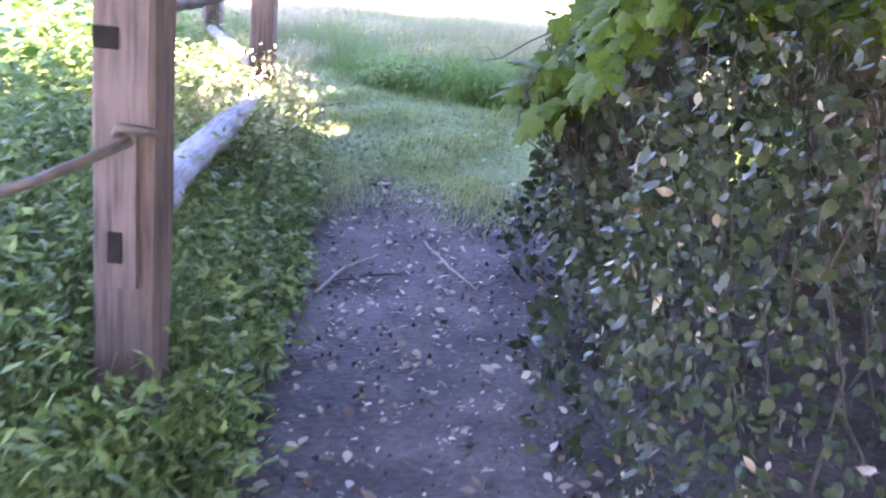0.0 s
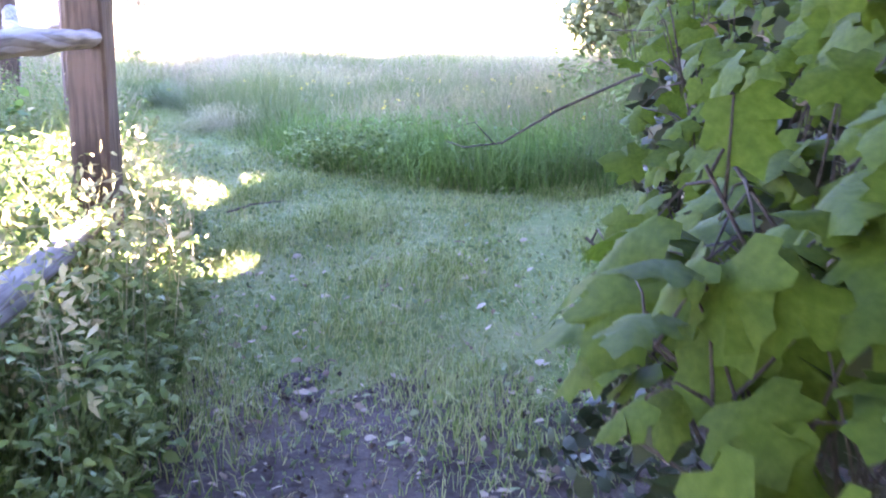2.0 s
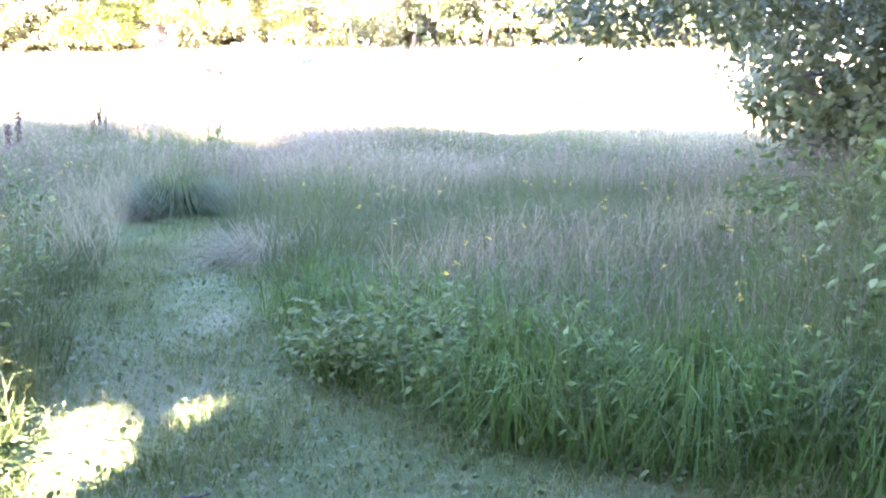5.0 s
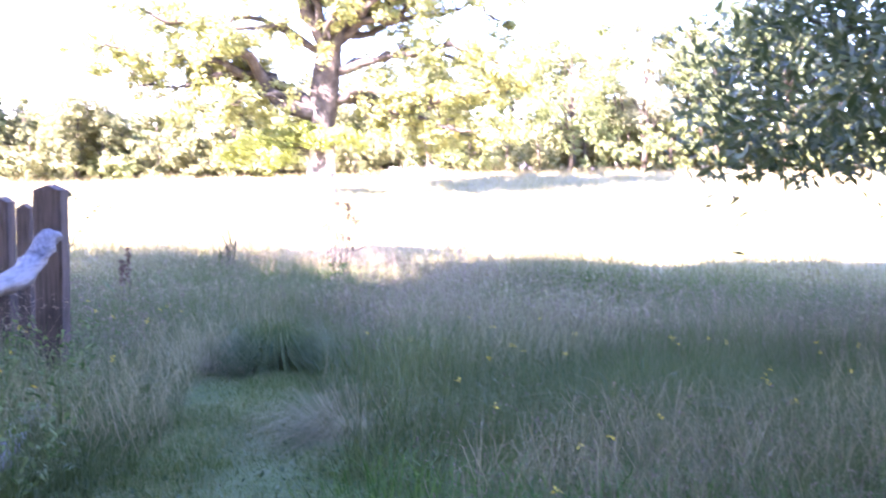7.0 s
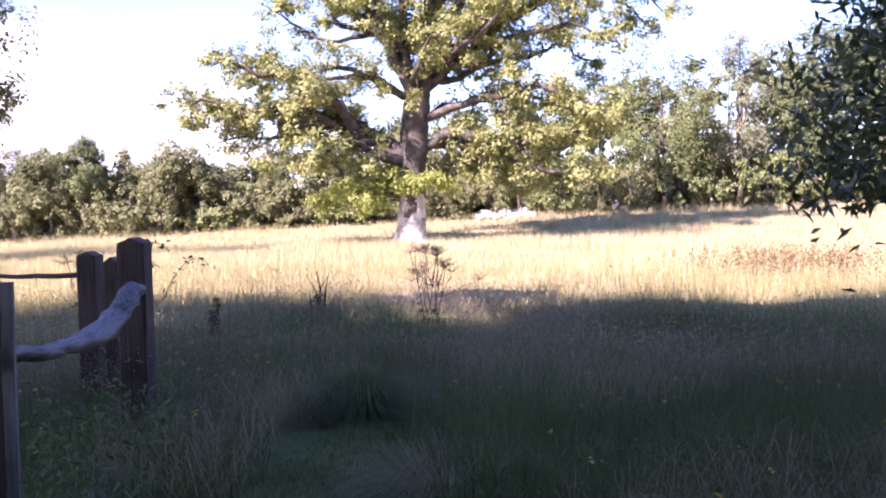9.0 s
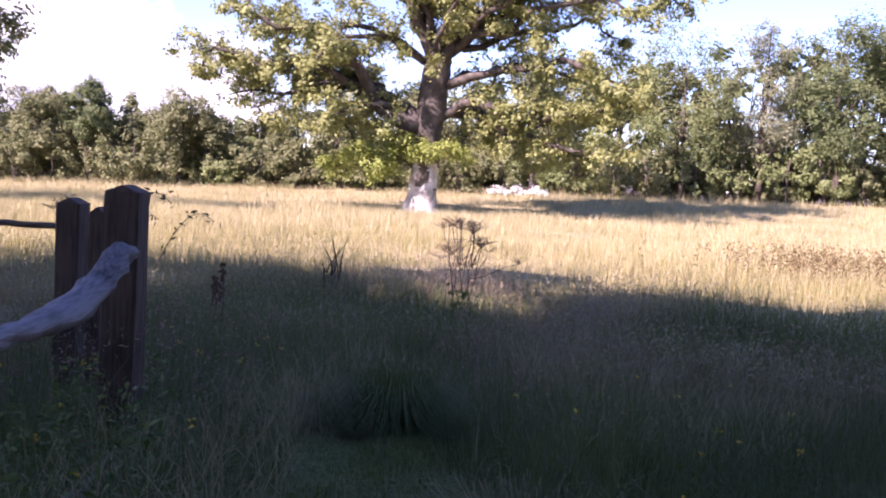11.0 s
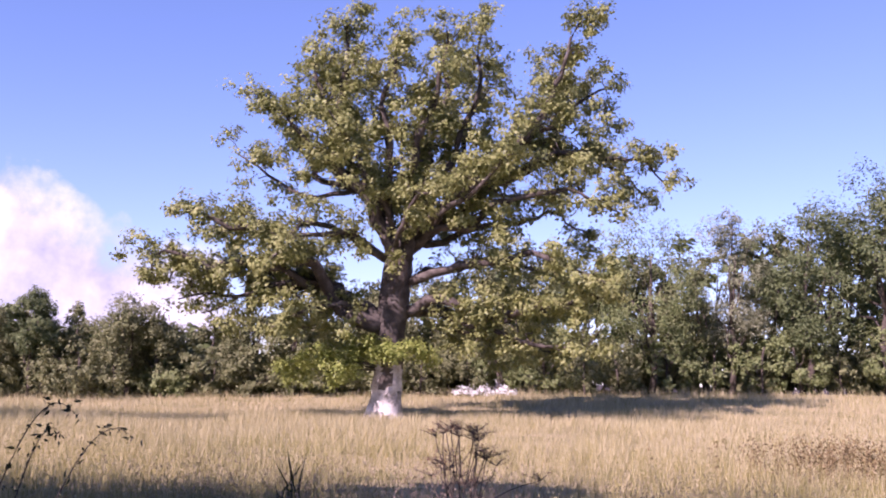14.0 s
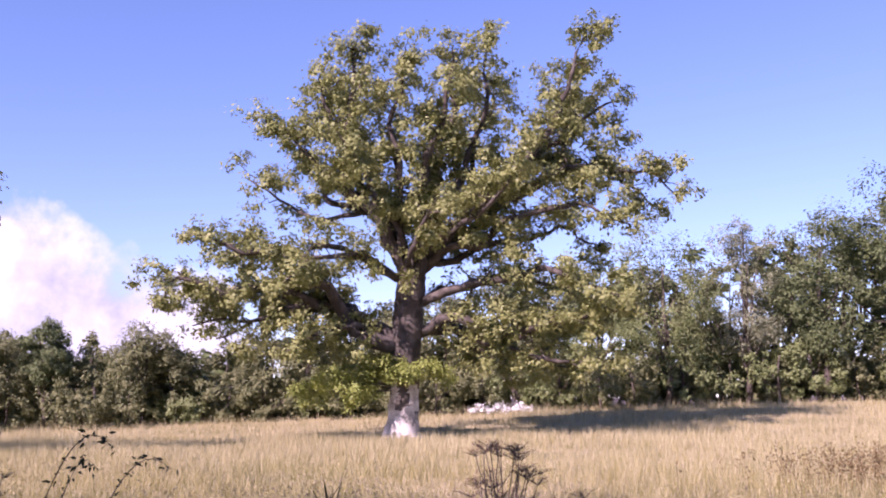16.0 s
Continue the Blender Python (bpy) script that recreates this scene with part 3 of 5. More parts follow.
def oak():
    g = np.random.default_rng(21)
    base = new("oak_tree")
    base.location = (*OAK, float(ground_z(*OAK)) - 0.1)
    h = np.array([0, 0.4, 1.0, 2.2, 3.6, 4.8, 6.2, 8.2])
    lean = np.array([0, 0.0, 0.05, 0.12, 0.16, 0.22, 0.34, 0.55])
    path = lean[:, None] * OAK_RIGHT + h[:, None] * np.array([0, 0, 1.0])
    zz = np.linspace(0, 8.2, 44)
    spine = np.stack([np.interp(zz, h, path[:, i]) for i in range(3)], 1)
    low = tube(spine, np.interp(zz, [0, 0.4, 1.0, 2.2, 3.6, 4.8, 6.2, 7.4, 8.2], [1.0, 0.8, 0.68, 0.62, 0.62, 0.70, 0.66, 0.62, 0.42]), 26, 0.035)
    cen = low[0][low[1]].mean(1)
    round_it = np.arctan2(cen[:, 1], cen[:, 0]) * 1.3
    # paler colour below about 2 m, darker above, with a ragged edge
    pale_foot = cen[:, 2] + 2.6 * (patchy(round_it, cen[:, 2] * 1.4, 2.2, 23) - 0.5) < 2.2
    mesh_object("trunk", low[0], low[1], [M_BARK, M_BARK_PALE], base, True, pale_foot.astype(int))
    sprays = []
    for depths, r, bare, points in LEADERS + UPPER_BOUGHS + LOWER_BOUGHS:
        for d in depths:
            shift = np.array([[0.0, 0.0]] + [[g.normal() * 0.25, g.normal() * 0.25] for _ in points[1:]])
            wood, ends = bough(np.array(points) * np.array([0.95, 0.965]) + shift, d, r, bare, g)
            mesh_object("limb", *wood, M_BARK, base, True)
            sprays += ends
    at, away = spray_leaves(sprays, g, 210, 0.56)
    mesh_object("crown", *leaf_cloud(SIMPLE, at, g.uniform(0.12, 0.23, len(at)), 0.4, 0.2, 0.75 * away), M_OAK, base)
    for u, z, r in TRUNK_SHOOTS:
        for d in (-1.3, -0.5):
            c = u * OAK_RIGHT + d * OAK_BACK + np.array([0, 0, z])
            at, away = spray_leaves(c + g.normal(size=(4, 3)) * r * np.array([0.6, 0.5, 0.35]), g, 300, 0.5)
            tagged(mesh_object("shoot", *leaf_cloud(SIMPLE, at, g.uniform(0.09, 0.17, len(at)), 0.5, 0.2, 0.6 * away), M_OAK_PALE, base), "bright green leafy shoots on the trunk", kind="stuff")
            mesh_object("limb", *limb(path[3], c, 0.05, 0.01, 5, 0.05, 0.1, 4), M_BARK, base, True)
    tagged(base, "huge old spreading oak with a pale trunk foot", "tree")


oak()


def hedge_tree(name, x, y, height, radius, seed, label, group, leaf=0.27, density=1.0, mats=(M_TWIG, M_HEDGE), foot=0.0, shape=SIMPLE, loose=0.135, per=250, cone=0.0):
    """A leafy tree: lobes of leaf bunches over an egg-shaped crown, drawn in towards the top by cone."""
    g = np.random.default_rng(seed)
    rim = 0.5 * (height - foot)
    trunk = [limb((0, 0, -0.2), (g.normal() * 0.3, g.normal() * 0.3, height * 0.7), 0.02 * height, 0.05, 7, 0, 0.05, 7)]
    pts, away = [], []
    k = int(26 * density)
    for i in range(k):
        w = unit(g.normal(size=3))
        c = w * np.array([radius, radius, rim]) * g.uniform(0.55, 0.92) + np.array([0, 0, foot + rim])
        c[:2] *= 1 - cone * (c[2] - foot) / (height - foot)
        r = radius * g.uniform(0.24, 0.40)
        at = clump_points(c, r, int(per * density), 22, g, loose)
        pts.append(at)
        away.append(0.45 * unit(at - c))
        if i % 3 == 0:
            trunk.append(limb((0, 0, max(0.3, c[2] * 0.5)), c, 0.012 * height * 0.6, 0.02, 6, 0.05, 0.12, 5))
    at, away = np.concatenate(pts), np.concatenate(away)
    at, away = at[at[:, 2] > 0.05], away[at[:, 2] > 0.05]
    crown = leaf_cloud(shape, at, g.uniform(0.7, 1.3, len(at)) * leaf, 0.4, 0.2, away + 0.35 * unit(at - np.array([0, 0, foot + rim * 0.7])))
    return tree(name, (x, y, float(ground_z(x, y))), label, join(*trunk), crown, mats, group)


def tree_line():
    g = np.random.default_rng(31)
    eye, fore, right = np.array([-1.78, 11.5]), np.array([-0.353, 0.936]), np.array([0.936, 0.353])
    across = [-52, -27.5, -23, -17, -13.5, -10.5, -7, 0, 4, 8, 11, 14, 18, 22, 25, 28, 50]
    tall = [7, 6.0, 6.2, 5.6, 5.2, 5.2, 5.8, 7.5, 8.3, 8.8, 9.4, 10.2, 11.0, 11.4, 12.0, 13.5, 14]

    def place(u, depth):
        return eye + fore * depth + right * u

    u, i = -52.0, 0
    while u < 42:
        hh = float(np.interp(u, across, tall)) * g.uniform(0.94, 1.06)
        r = max(2.2, hh * 0.33)
        p = place(u, 66 + g.uniform(-1, 2))
        seen = -34 < u < 36
        fresh = u > 2 and g.uniform() < 0.6
        hedge_tree("hedgerow_tree", p[0], p[1], hh, r, 100 + i, "leafy fresh green hedgerow tree behind the field" if fresh else "dense dull green hedgerow tree behind the field",
                   "trees along the field edge", mats=(M_TWIG, M_HEDGE_B if fresh else M_HEDGE), leaf=0.2 if seen else 0.36, per=250 if seen else 90, loose=0.17, cone=0.35 if u < -5 else 0.1)
        u += r * g.uniform(1.05, 1.35)
        i += 1
    # the crowns that stand out above the row
    for u, hh, r, mat, leaf, lab in ((16.2, 12.1, 4.2, M_HEDGE_B, 0.16, "round-crowned green tree standing above the hedgerow"), (21.2, 12.3, 2.7, M_ASPEN, 0.14, "slender pale grey-green tree standing above the hedgerow"),
                                     (26.2, 13.0, 4.2, M_HEDGE_D, 0.19, "tall dark green tree standing above the hedgerow"), (31.0, 14.6, 4.2, M_HEDGE_D, 0.2, "tall dark green tree standing above the hedgerow"),
                                     (-21.3, 6.9, 1.6, M_HEDGE_D, 0.15, "flat-topped dark tree above the hedge"), (-15.6, 6.4, 2.8, M_HEDGE, 0.16, "cone-shaped dull olive tree in the hedge"),
                                     (-24.5, 6.2, 2.7, M_HEDGE, 0.16, "cone-shaped dull olive tree in the hedge")):
        p = place(u, 64.3)
        hedge_tree("field_edge_tree", p[0], p[1], hh, r, 160 + i, lab, "", mats=(M_TWIG, mat), leaf=leaf, per=330, density=1.25, loose=0.16, cone=0.45 if u < -10 and hh < 6.6 else 0.12, foot=0.4 if hh < 6.6 else 2.0)
        i += 1
    u = -52.0
    while u < 42:
        p = place(u, 63.8 + g.uniform(-1, 1))
        seen = -34 < u < 36
        hedge_tree("hedge_bush", p[0], p[1], g.uniform(2.2, 3.6) + (1.0 if u > 8 else 0.0), g.uniform(1.7, 2.3), 700 + i, "low dense bush at the foot of the hedgerow", "bushes along the field edge",
                   leaf=0.19 if seen else 0.34, per=190 if seen else 80, loose=0.17, density=0.7, mats=(M_TWIG, M_HEDGE_B if g.uniform() < 0.25 + 0.45 * (u > 0) else M_HEDGE))
        u += g.uniform(1.8, 3.0)
        i += 1
    u = -52.0
    while u < 42:
        p = place(u, 67.8 + g.uniform(-0.6, 0.6))
        hedge_tree("understorey_bush", p[0], p[1], g.uniform(2.4, 3.4), g.uniform(1.9, 2.4), 900 + i, "dark shrub under the hedgerow trees", "shrubs under the hedgerow", leaf=0.55, density=0.45, per=260)
        u += 2.0
        i += 1
    u = -52.0
    while u < 44:
        p = place(u, 71 + g.uniform(-1, 1))
        hh = float(np.interp(u, across, tall)) * g.uniform(0.8, 0.93)
        hedge_tree("background_tree", p[0], p[1], hh, 3.4, 300 + i, "dark tree in the second row behind the field", "second row of trees", leaf=0.65, density=0.7, per=110, mats=(M_TWIG, M_HEDGE_D))
        u += 3.1
        i += 1


tree_line()

# mostly unseen trees, added to shade the near meadow and dim its skylight
SHADE = [(-15.5, 5.0, 18.4, 4.4, 1.2), (-12.2, 2.6, 22.0, 4.0, 1.2), (-10.4, 1.8, 22.6, 3.7, 8.0), (-8.5, 1.3, 24.5, 3.6, 6.5), (-2.3, -3.6, 17, 2.6, 1.2), (-3.6, -2.4, 9, 1.5, 3.0), (-7.9, -7.0, 21.5, 3.6, 15.0), (1.0, -6.5, 17, 4.2, 1.2), (4.5, -4.5, 16, 4.2, 1.2),
         (7.2, -0.5, 14, 3.8, 1.2), (6.4, 4.4, 9, 2.8, 1.2), (1.95, 4.9, 12.5, 4.0, 7.0), (2.9, 1.6, 7.6, 2.6, 2.4), (3.3, 5.0, 8.0, 2.9, 2.7), (-3.2, 4.6, 11.5, 3.6, 6.8), (-4.6, 0.5, 23.5, 3.7, 9.0), (-2.0, 0.2, 24, 3.6, 9.5), (1.2, 0.4, 23.5, 3.6, 10.0), (7.5, 9.0, 12, 3.8, 1.2),
         (8.8, 15.5, 11, 3.6, 1.0), (-4.18, -2.38, 10.8, 0.85, 6.0)]
for i, (x, y, hgt, r, foot) in enumerate(SHADE):
    hedge_tree("shade_tree", x, y, hgt, r, 500 + i, "leafy tree added to block sun and sky over the near meadow", "trees along the footpath", leaf=0.7, density=1.2, per=165, mats=(M_TWIG, M_HEDGE_B), foot=foot)
hedge_tree("hazel_bush", 4.3, 18.2, 2.9, 1.9, 545, "round leafy green bush beside the meadow", "", leaf=0.13, density=1.5, mats=(M_TWIG, M_HEDGE_D), per=360, loose=0.15)
hedge_tree("field_maple_tree", -31.7, 38.6, 13.5, 3.9, 540, "small-leaved tree with greyish foliage at the field's edge", "", leaf=0.22, density=2.1, mats=(M_TWIG, M_HEDGE), foot=0.5, loose=0.12)

# tree with hanging lance-shaped leaves beside the meadow
def chestnut(x, y):
    g = np.random.default_rng(601)
    base = new("sweet_chestnut_tree")
    base.location = (x, y, float(ground_z(x, y)))
    wood = [limb((0, 0, -0.2), (0.1, 0.1, 4.2), 0.14, 0.06, 8, 0, 0.05, 8)]
    pts = []
    for k in range(280):
        a = g.uniform(0, 6.283)
        rho = 3.2 * g.uniform(0.15, 1.0) ** 0.5
        low = 1.42 + 0.35 * g.uniform() + 0.15 * np.sin(a * 5)
        z = low + (g.uniform() ** 1.7) * (4.4 - 1.0 * (rho / 3.2) ** 2)
        c = np.array([rho * np.cos(a), rho * np.sin(a), z])
        if k % 4 == 0:
            wood.append(limb((0, 0, 2.0 + g.uniform(0, 1.5)), c, 0.035, 0.006, 7, 0.06, 0.1, 5))
        pts.append(c + g.normal(size=(200, 3)) * np.array([0.18, 0.18, 0.14]))
    mesh_object("trunk", *join(*wood), M_TWIG, base, True)
    at = np.concatenate(pts)
    at = at[(at[:, 2] > 1.4) | (g.uniform(size=len(at)) < 0.04)]
    mesh_object("crown", *leaf_cloud(LANCE, at, g.uniform(0.07, 0.13, len(at)), 0.35, 0.6), M_WILLOW, base)
    tagged(base, "tree with long drooping leaves hanging over the meadow", "tree")


chestnut(3.6, 14.6)

# ---- fence ----
def part(name, piece, mat, parent, label="", smooth_it=False):
    ob = mesh_object(name, piece[0], piece[1], mat, parent, smooth_it)
    return tagged(ob, label)


def box(x0, x1, y0, y1, z0, z1):
    v = np.array([(x, y, z) for z in (z0, z1) for x, y in ((x0, y0), (x1, y0), (x1, y1), (x0, y1))], float)
    f = [(0, 2, 1), (0, 3, 2), (4, 5, 6), (4, 6, 7)]
    for i in range(4):
        j = (i + 1) % 4
        f += [(i, j, j + 4), (i, j + 4, i + 4)]
    return v, np.array(f)


def fence_post(x, y, top, w, d, turn, seed, label):
    """A sawn post with slightly worn arrises and a shallow pointed top."""
    g = np.random.default_rng(seed)
    rings = np.array([-0.45, 0.0, 0.3, 0.6, 0.85, top - 0.10, top - 0.035])
    outline = np.array([(-1, -0.85), (-0.85, -1), (0.85, -1), (1, -0.85), (1, 0.85), (0.85, 1), (-0.85, 1), (-1, 0.85)]) * np.array([w / 2, d / 2])
    v = np.concatenate([np.column_stack([outline + g.normal(size=outline.shape) * 0.0025, np.full(8, z)]) for z in rings])
    ridge = np.array([(0, -d / 2 * 0.9, top), (0, d / 2 * 0.9, top)])
    n = len(rings)
    f = []
    for i in range(n - 1):
        for j in range(8):
            k = (j + 1) % 8
            f += [(i * 8 + j, i * 8 + k, i * 8 + 8 + k), (i * 8 + j, i * 8 + 8 + k, i * 8 + 8 + j)]
    t, r0, r1 = (n - 1) * 8, n * 8, n * 8 + 1
    f += [(t + 1, t + 2, r0), (t + 0, t + 1, r0), (t + 2, t + 3, r0), (t + 3, t + 4, r1), (t + 3, r1, r0), (t + 4, t + 5, r1), (t + 5, t + 6, r1), (t + 6, t + 7, r1), (t + 7, r0, r1), (t + 7, t, r0)]
    ob = mesh_object("fence_post", np.concatenate([v, ridge]), f, M_POST)
    ob.matrix_basis = pose(x, y, float(ground_z(x, y) + sunk(y)), 0, 0, turn)
    return tagged(ob, label, "fence post", "posts of the fence")


P1, P2, P3, P4, P5 = (-0.83, 2.97), (-1.20, 7.50), (-2.24, 10.72), (-3.70, 13.55), (-4.72, 14.4)
gate_post = fence_post(*P1, 1.60, 0.18, 0.17, -8, 1, "tall brown stained square gate post with an iron latch")
fence_post(*P2, 1.33, 0.16, 0.15, -4, 2, "brown weathered square fence post with a worn pointed top")
third_post = fence_post(*P3, 1.24, 0.15, 0.13, 25, 3, "dark brown square fence post with a silvered arris")
fence_post(*P4, 1.42, 0.18, 0.16, 12, 4, "dark brown fence post with a pointed top")
fence_post(*P5, 1.34, 0.15, 0.15, 12, 5, "dark brown weathered corner post with a pointed top")
fence_post(P5[0] + 0.24, P5[1] - 0.05, 1.30, 0.10, 0.10, 12, 6, "slim dark brown fence post beside the corner post")


def rail(points, radii, seed, mat, label, under=None):
    """A riven, crooked rail along a few places; faces turned down are painted darker as shade."""
    g = np.random.default_rng(seed)
    pts = np.array(points, float)
    t = np.linspace(0, 1, 22)
    k = np.linspace(0, 1, len(pts))
    p = np.stack([np.interp(t, k, pts[:, i]) for i in range(3)], 1)
    for _ in range(2):
        p[1:-1] = (p[:-2] + 2 * p[1:-1] + p[2:]) / 4
    p[1:-1] += g.normal(size=(20, 3)) * 0.004
    rad = np.interp(t, k, radii) * (1 + 0.05 * g.normal(size=22))
    v, f = tube(p, rad, 12, 0.10)
    c = np.repeat(p, 12, 0)
    v[:264] = c + (v[:264] - c) * np.array([1.12, 1.12, 0.8])
    along = Vector(pts[-1] - pts[0]).to_track_quat("Z", "Y").to_matrix()
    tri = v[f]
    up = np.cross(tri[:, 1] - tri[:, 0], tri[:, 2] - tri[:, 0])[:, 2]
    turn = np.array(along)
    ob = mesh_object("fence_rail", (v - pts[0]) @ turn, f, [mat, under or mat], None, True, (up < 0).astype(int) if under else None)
    ob.matrix_basis = Matrix.Translation(Vector(pts[0])) @ along.to_4x4()
    return tagged(ob, label, "fence rail", "rails of the fence")


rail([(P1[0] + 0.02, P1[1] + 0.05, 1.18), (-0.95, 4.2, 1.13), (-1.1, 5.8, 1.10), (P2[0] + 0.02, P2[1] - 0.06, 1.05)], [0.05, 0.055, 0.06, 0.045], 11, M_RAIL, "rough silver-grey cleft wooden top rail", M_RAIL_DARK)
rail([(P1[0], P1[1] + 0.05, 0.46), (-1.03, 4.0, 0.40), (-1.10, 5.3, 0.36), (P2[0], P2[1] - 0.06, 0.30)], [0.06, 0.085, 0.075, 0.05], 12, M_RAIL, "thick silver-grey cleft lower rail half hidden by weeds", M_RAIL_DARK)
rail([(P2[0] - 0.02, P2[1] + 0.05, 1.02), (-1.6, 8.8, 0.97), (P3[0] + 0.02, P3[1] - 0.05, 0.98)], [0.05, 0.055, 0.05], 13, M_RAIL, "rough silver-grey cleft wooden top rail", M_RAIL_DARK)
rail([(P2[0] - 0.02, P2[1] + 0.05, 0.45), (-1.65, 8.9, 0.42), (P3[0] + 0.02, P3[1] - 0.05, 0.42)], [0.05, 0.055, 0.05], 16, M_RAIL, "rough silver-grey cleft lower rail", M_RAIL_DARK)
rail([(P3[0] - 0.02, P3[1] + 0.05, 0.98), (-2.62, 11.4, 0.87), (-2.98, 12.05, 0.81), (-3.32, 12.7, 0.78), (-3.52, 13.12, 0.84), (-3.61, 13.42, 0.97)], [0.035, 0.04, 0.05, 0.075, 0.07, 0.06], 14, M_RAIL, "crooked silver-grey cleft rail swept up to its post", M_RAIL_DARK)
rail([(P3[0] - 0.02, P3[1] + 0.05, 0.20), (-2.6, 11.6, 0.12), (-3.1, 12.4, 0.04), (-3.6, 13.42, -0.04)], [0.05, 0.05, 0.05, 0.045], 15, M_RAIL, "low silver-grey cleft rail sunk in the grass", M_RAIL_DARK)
rail([(P5[0] - 0.05, P5[1], 0.98), (-5.6, 14.45, 0.95), (-6.6, 14.6, 1.0), (-7.6, 14.7, 0.98)], [0.025, 0.022, 0.03, 0.025], 17, M_TWIG, "thin dark crooked top rail")
fence_post(-7.6, 14.7, 1.25, 0.12, 0.12, 12, 7, "dark brown weathered fence post in the far grass")

strip = mesh_object("silvered_board", *box(-0.022, 0.022, -0.012, 0.012, -0.25, 1.26), M_RAIL)
strip.parent = third_post
strip.matrix_basis = pose(0.085, -0.05, 0, 0, 0, 0)
# latch on the gate post
batten = mesh_object("latch_board", *box(-0.035, 0.035, -0.012, 0.012, -0.23, 0.23), M_POST, gate_post)
batten.matrix_basis = pose(0.02, -0.10, 0.63)
# slot and mortise are black blocks on the wood, painted as shaded hollows
slot = mesh_object("latch_slot", *box(-0.02, 0.02, -0.006, 0.006, -0.045, 0.045), M_HOLE, gate_post)
slot.matrix_basis = pose(-0.005, -0.115, 0.52)
mortise = mesh_object("mortise", *box(-0.035, 0.035, -0.006, 0.006, -0.03, 0.03), M_HOLE, gate_post)
mortise.matrix_basis = pose(-0.045, -0.086, 1.10)
bracket = mesh_object("bracket", *tube([(-0.01, -0.10, 0.84), (0.02, -0.14, 0.87), (0.07, -0.12, 0.86), (0.085, -0.06, 0.85)], [0.014] * 4, 8), M_IRON, gate_post, True)


def gate_bar():
    ob = mesh_object("gate_bar", *tube([(-1.5, 2.2, 0.60), (-1.25, 2.42, 0.66), (-1.0, 2.64, 0.73), (-0.80, 2.83, 0.82)], [0.016, 0.016, 0.016, 0.015], 8), M_IRON, None, True)
    tagged(ob, "thin dark slanting iron bar hooked on the gate post", "bar")


gate_bar()

# ---- plants ----
def weeds(name, n, x0, x1, y0, y1, tall, leaf, keep, seed, mat, label, per=14, shape=OVAL, up=0.55):
    """Upright herbs: leaves set round many stems, in one mesh."""
    g = np.random.default_rng(seed)
    x, y = g.uniform(x0, x1, n), g.uniform(y0, y1, n)
    k = keep(x, y)
    x, y = x[k], y[k]
    h = tall(x, y) * g.uniform(0.55, 1.1, len(x))
    base = on_ground(x, y)
    t = g.uniform(0.15, 1, (len(x), per)) ** 0.8
    lean = g.normal(size=(len(x), 2)) * 0.12
    pts = base[:, None, :] + np.stack([lean[:, :1] * t * h[:, None] + g.normal(size=t.shape) * 0.05, lean[:, 1:] * t * h[:, None] + g.normal(size=t.shape) * 0.05, t * h[:, None]], -1)
    pts = pts.reshape(-1, 3)
    v, f = leaf_cloud(shape, pts, g.uniform(0.6, 1.3, len(pts)) * leaf, up, 0.3)
    stems = blades(base, h, np.full(len(x), 0.006), np.full(len(x), 0.2), g)
    v, f = join((v, f), stems)
    return stuff(name, (v, f), mat, label, "weeds")


LANCE2 = ([(0, 0, 0), (-0.19, 0.35, 0.03), (0.19, 0.35, 0.03), (0, 1, -0.10)], [(0, 2, 1), (1, 2, 3)])


def left_side(x, y):
    return x < lane_x(y) - lane_half(y) - 0.02


weeds("nettles", 2600, -3.2, -0.3, 0.8, 9.6, lambda x, y: np.interp(lane_x(y) - lane_half(y) - x, [0, 0.25, 0.8, 2], [0.14, 0.42, 0.66, 0.9]) * np.interp(y, [1, 4, 7, 9], [1.05, 1.1, 1.0, 0.7]),
      0.058, left_side, 41, M_HERB, "thick green nettles and weeds along the fence", 22, LANCE2)
weeds("low_weeds", 2200, -1.4, -0.3, 0.8, 8.2, lambda x, y: 0.10 + 0 * x, 0.055, left_side, 42, M_HERB, "low leafy weeds at the path's edge", 7)
weeds("tall_weeds", 900, -6.5, -1.6, 3.0, 9.5, lambda x, y: 0.9 + 0 * x, 0.10, lambda x, y: x < -1.2 - 0.12 * y, 43, M_LUSH, "waist-high lush green weeds behind the fence", 24)
weeds("bramble_patch", 520, -0.9, 0.5, 9.6, 11.2, lambda x, y: 0.20 + 0.2 * patchy(x, y, 4, 9), 0.042, lambda x, y: (x > lane_x(y) + lane_half(y) - 0.12) & (np.hypot((x + 0.28) / 0.55, (y - 10.5) / 0.62) < 1), 44, M_HERB, "low bramble clump at the meadow's edge", 16)
weeds("edge_nettles", 260, -0.5, 2.2, 9.5, 10.6, lambda x, y: 0.34 + 0.2 * patchy(x, y, 5, 39), 0.045, lambda x, y: (x > lane_x(y) + lane_half(y)) & (patchy(x, y, 3, 37) > 0.45), 40, M_LUSH, "young nettles among the edge grass", 14, LANCE2)
weeds("fence_weeds", 420, -4.2, -1.5, 9.2, 14.2, lambda x, y: 0.62 + 0 * x, 0.05, lambda x, y: np.abs(x - np.interp(y, [9, 10.7, 13.5, 14.3], [-1.75, -2.2, -3.65, -4.3])) < 0.4, 49, M_HERB, "tangled weeds growing through the fence", 22, LANCE2)
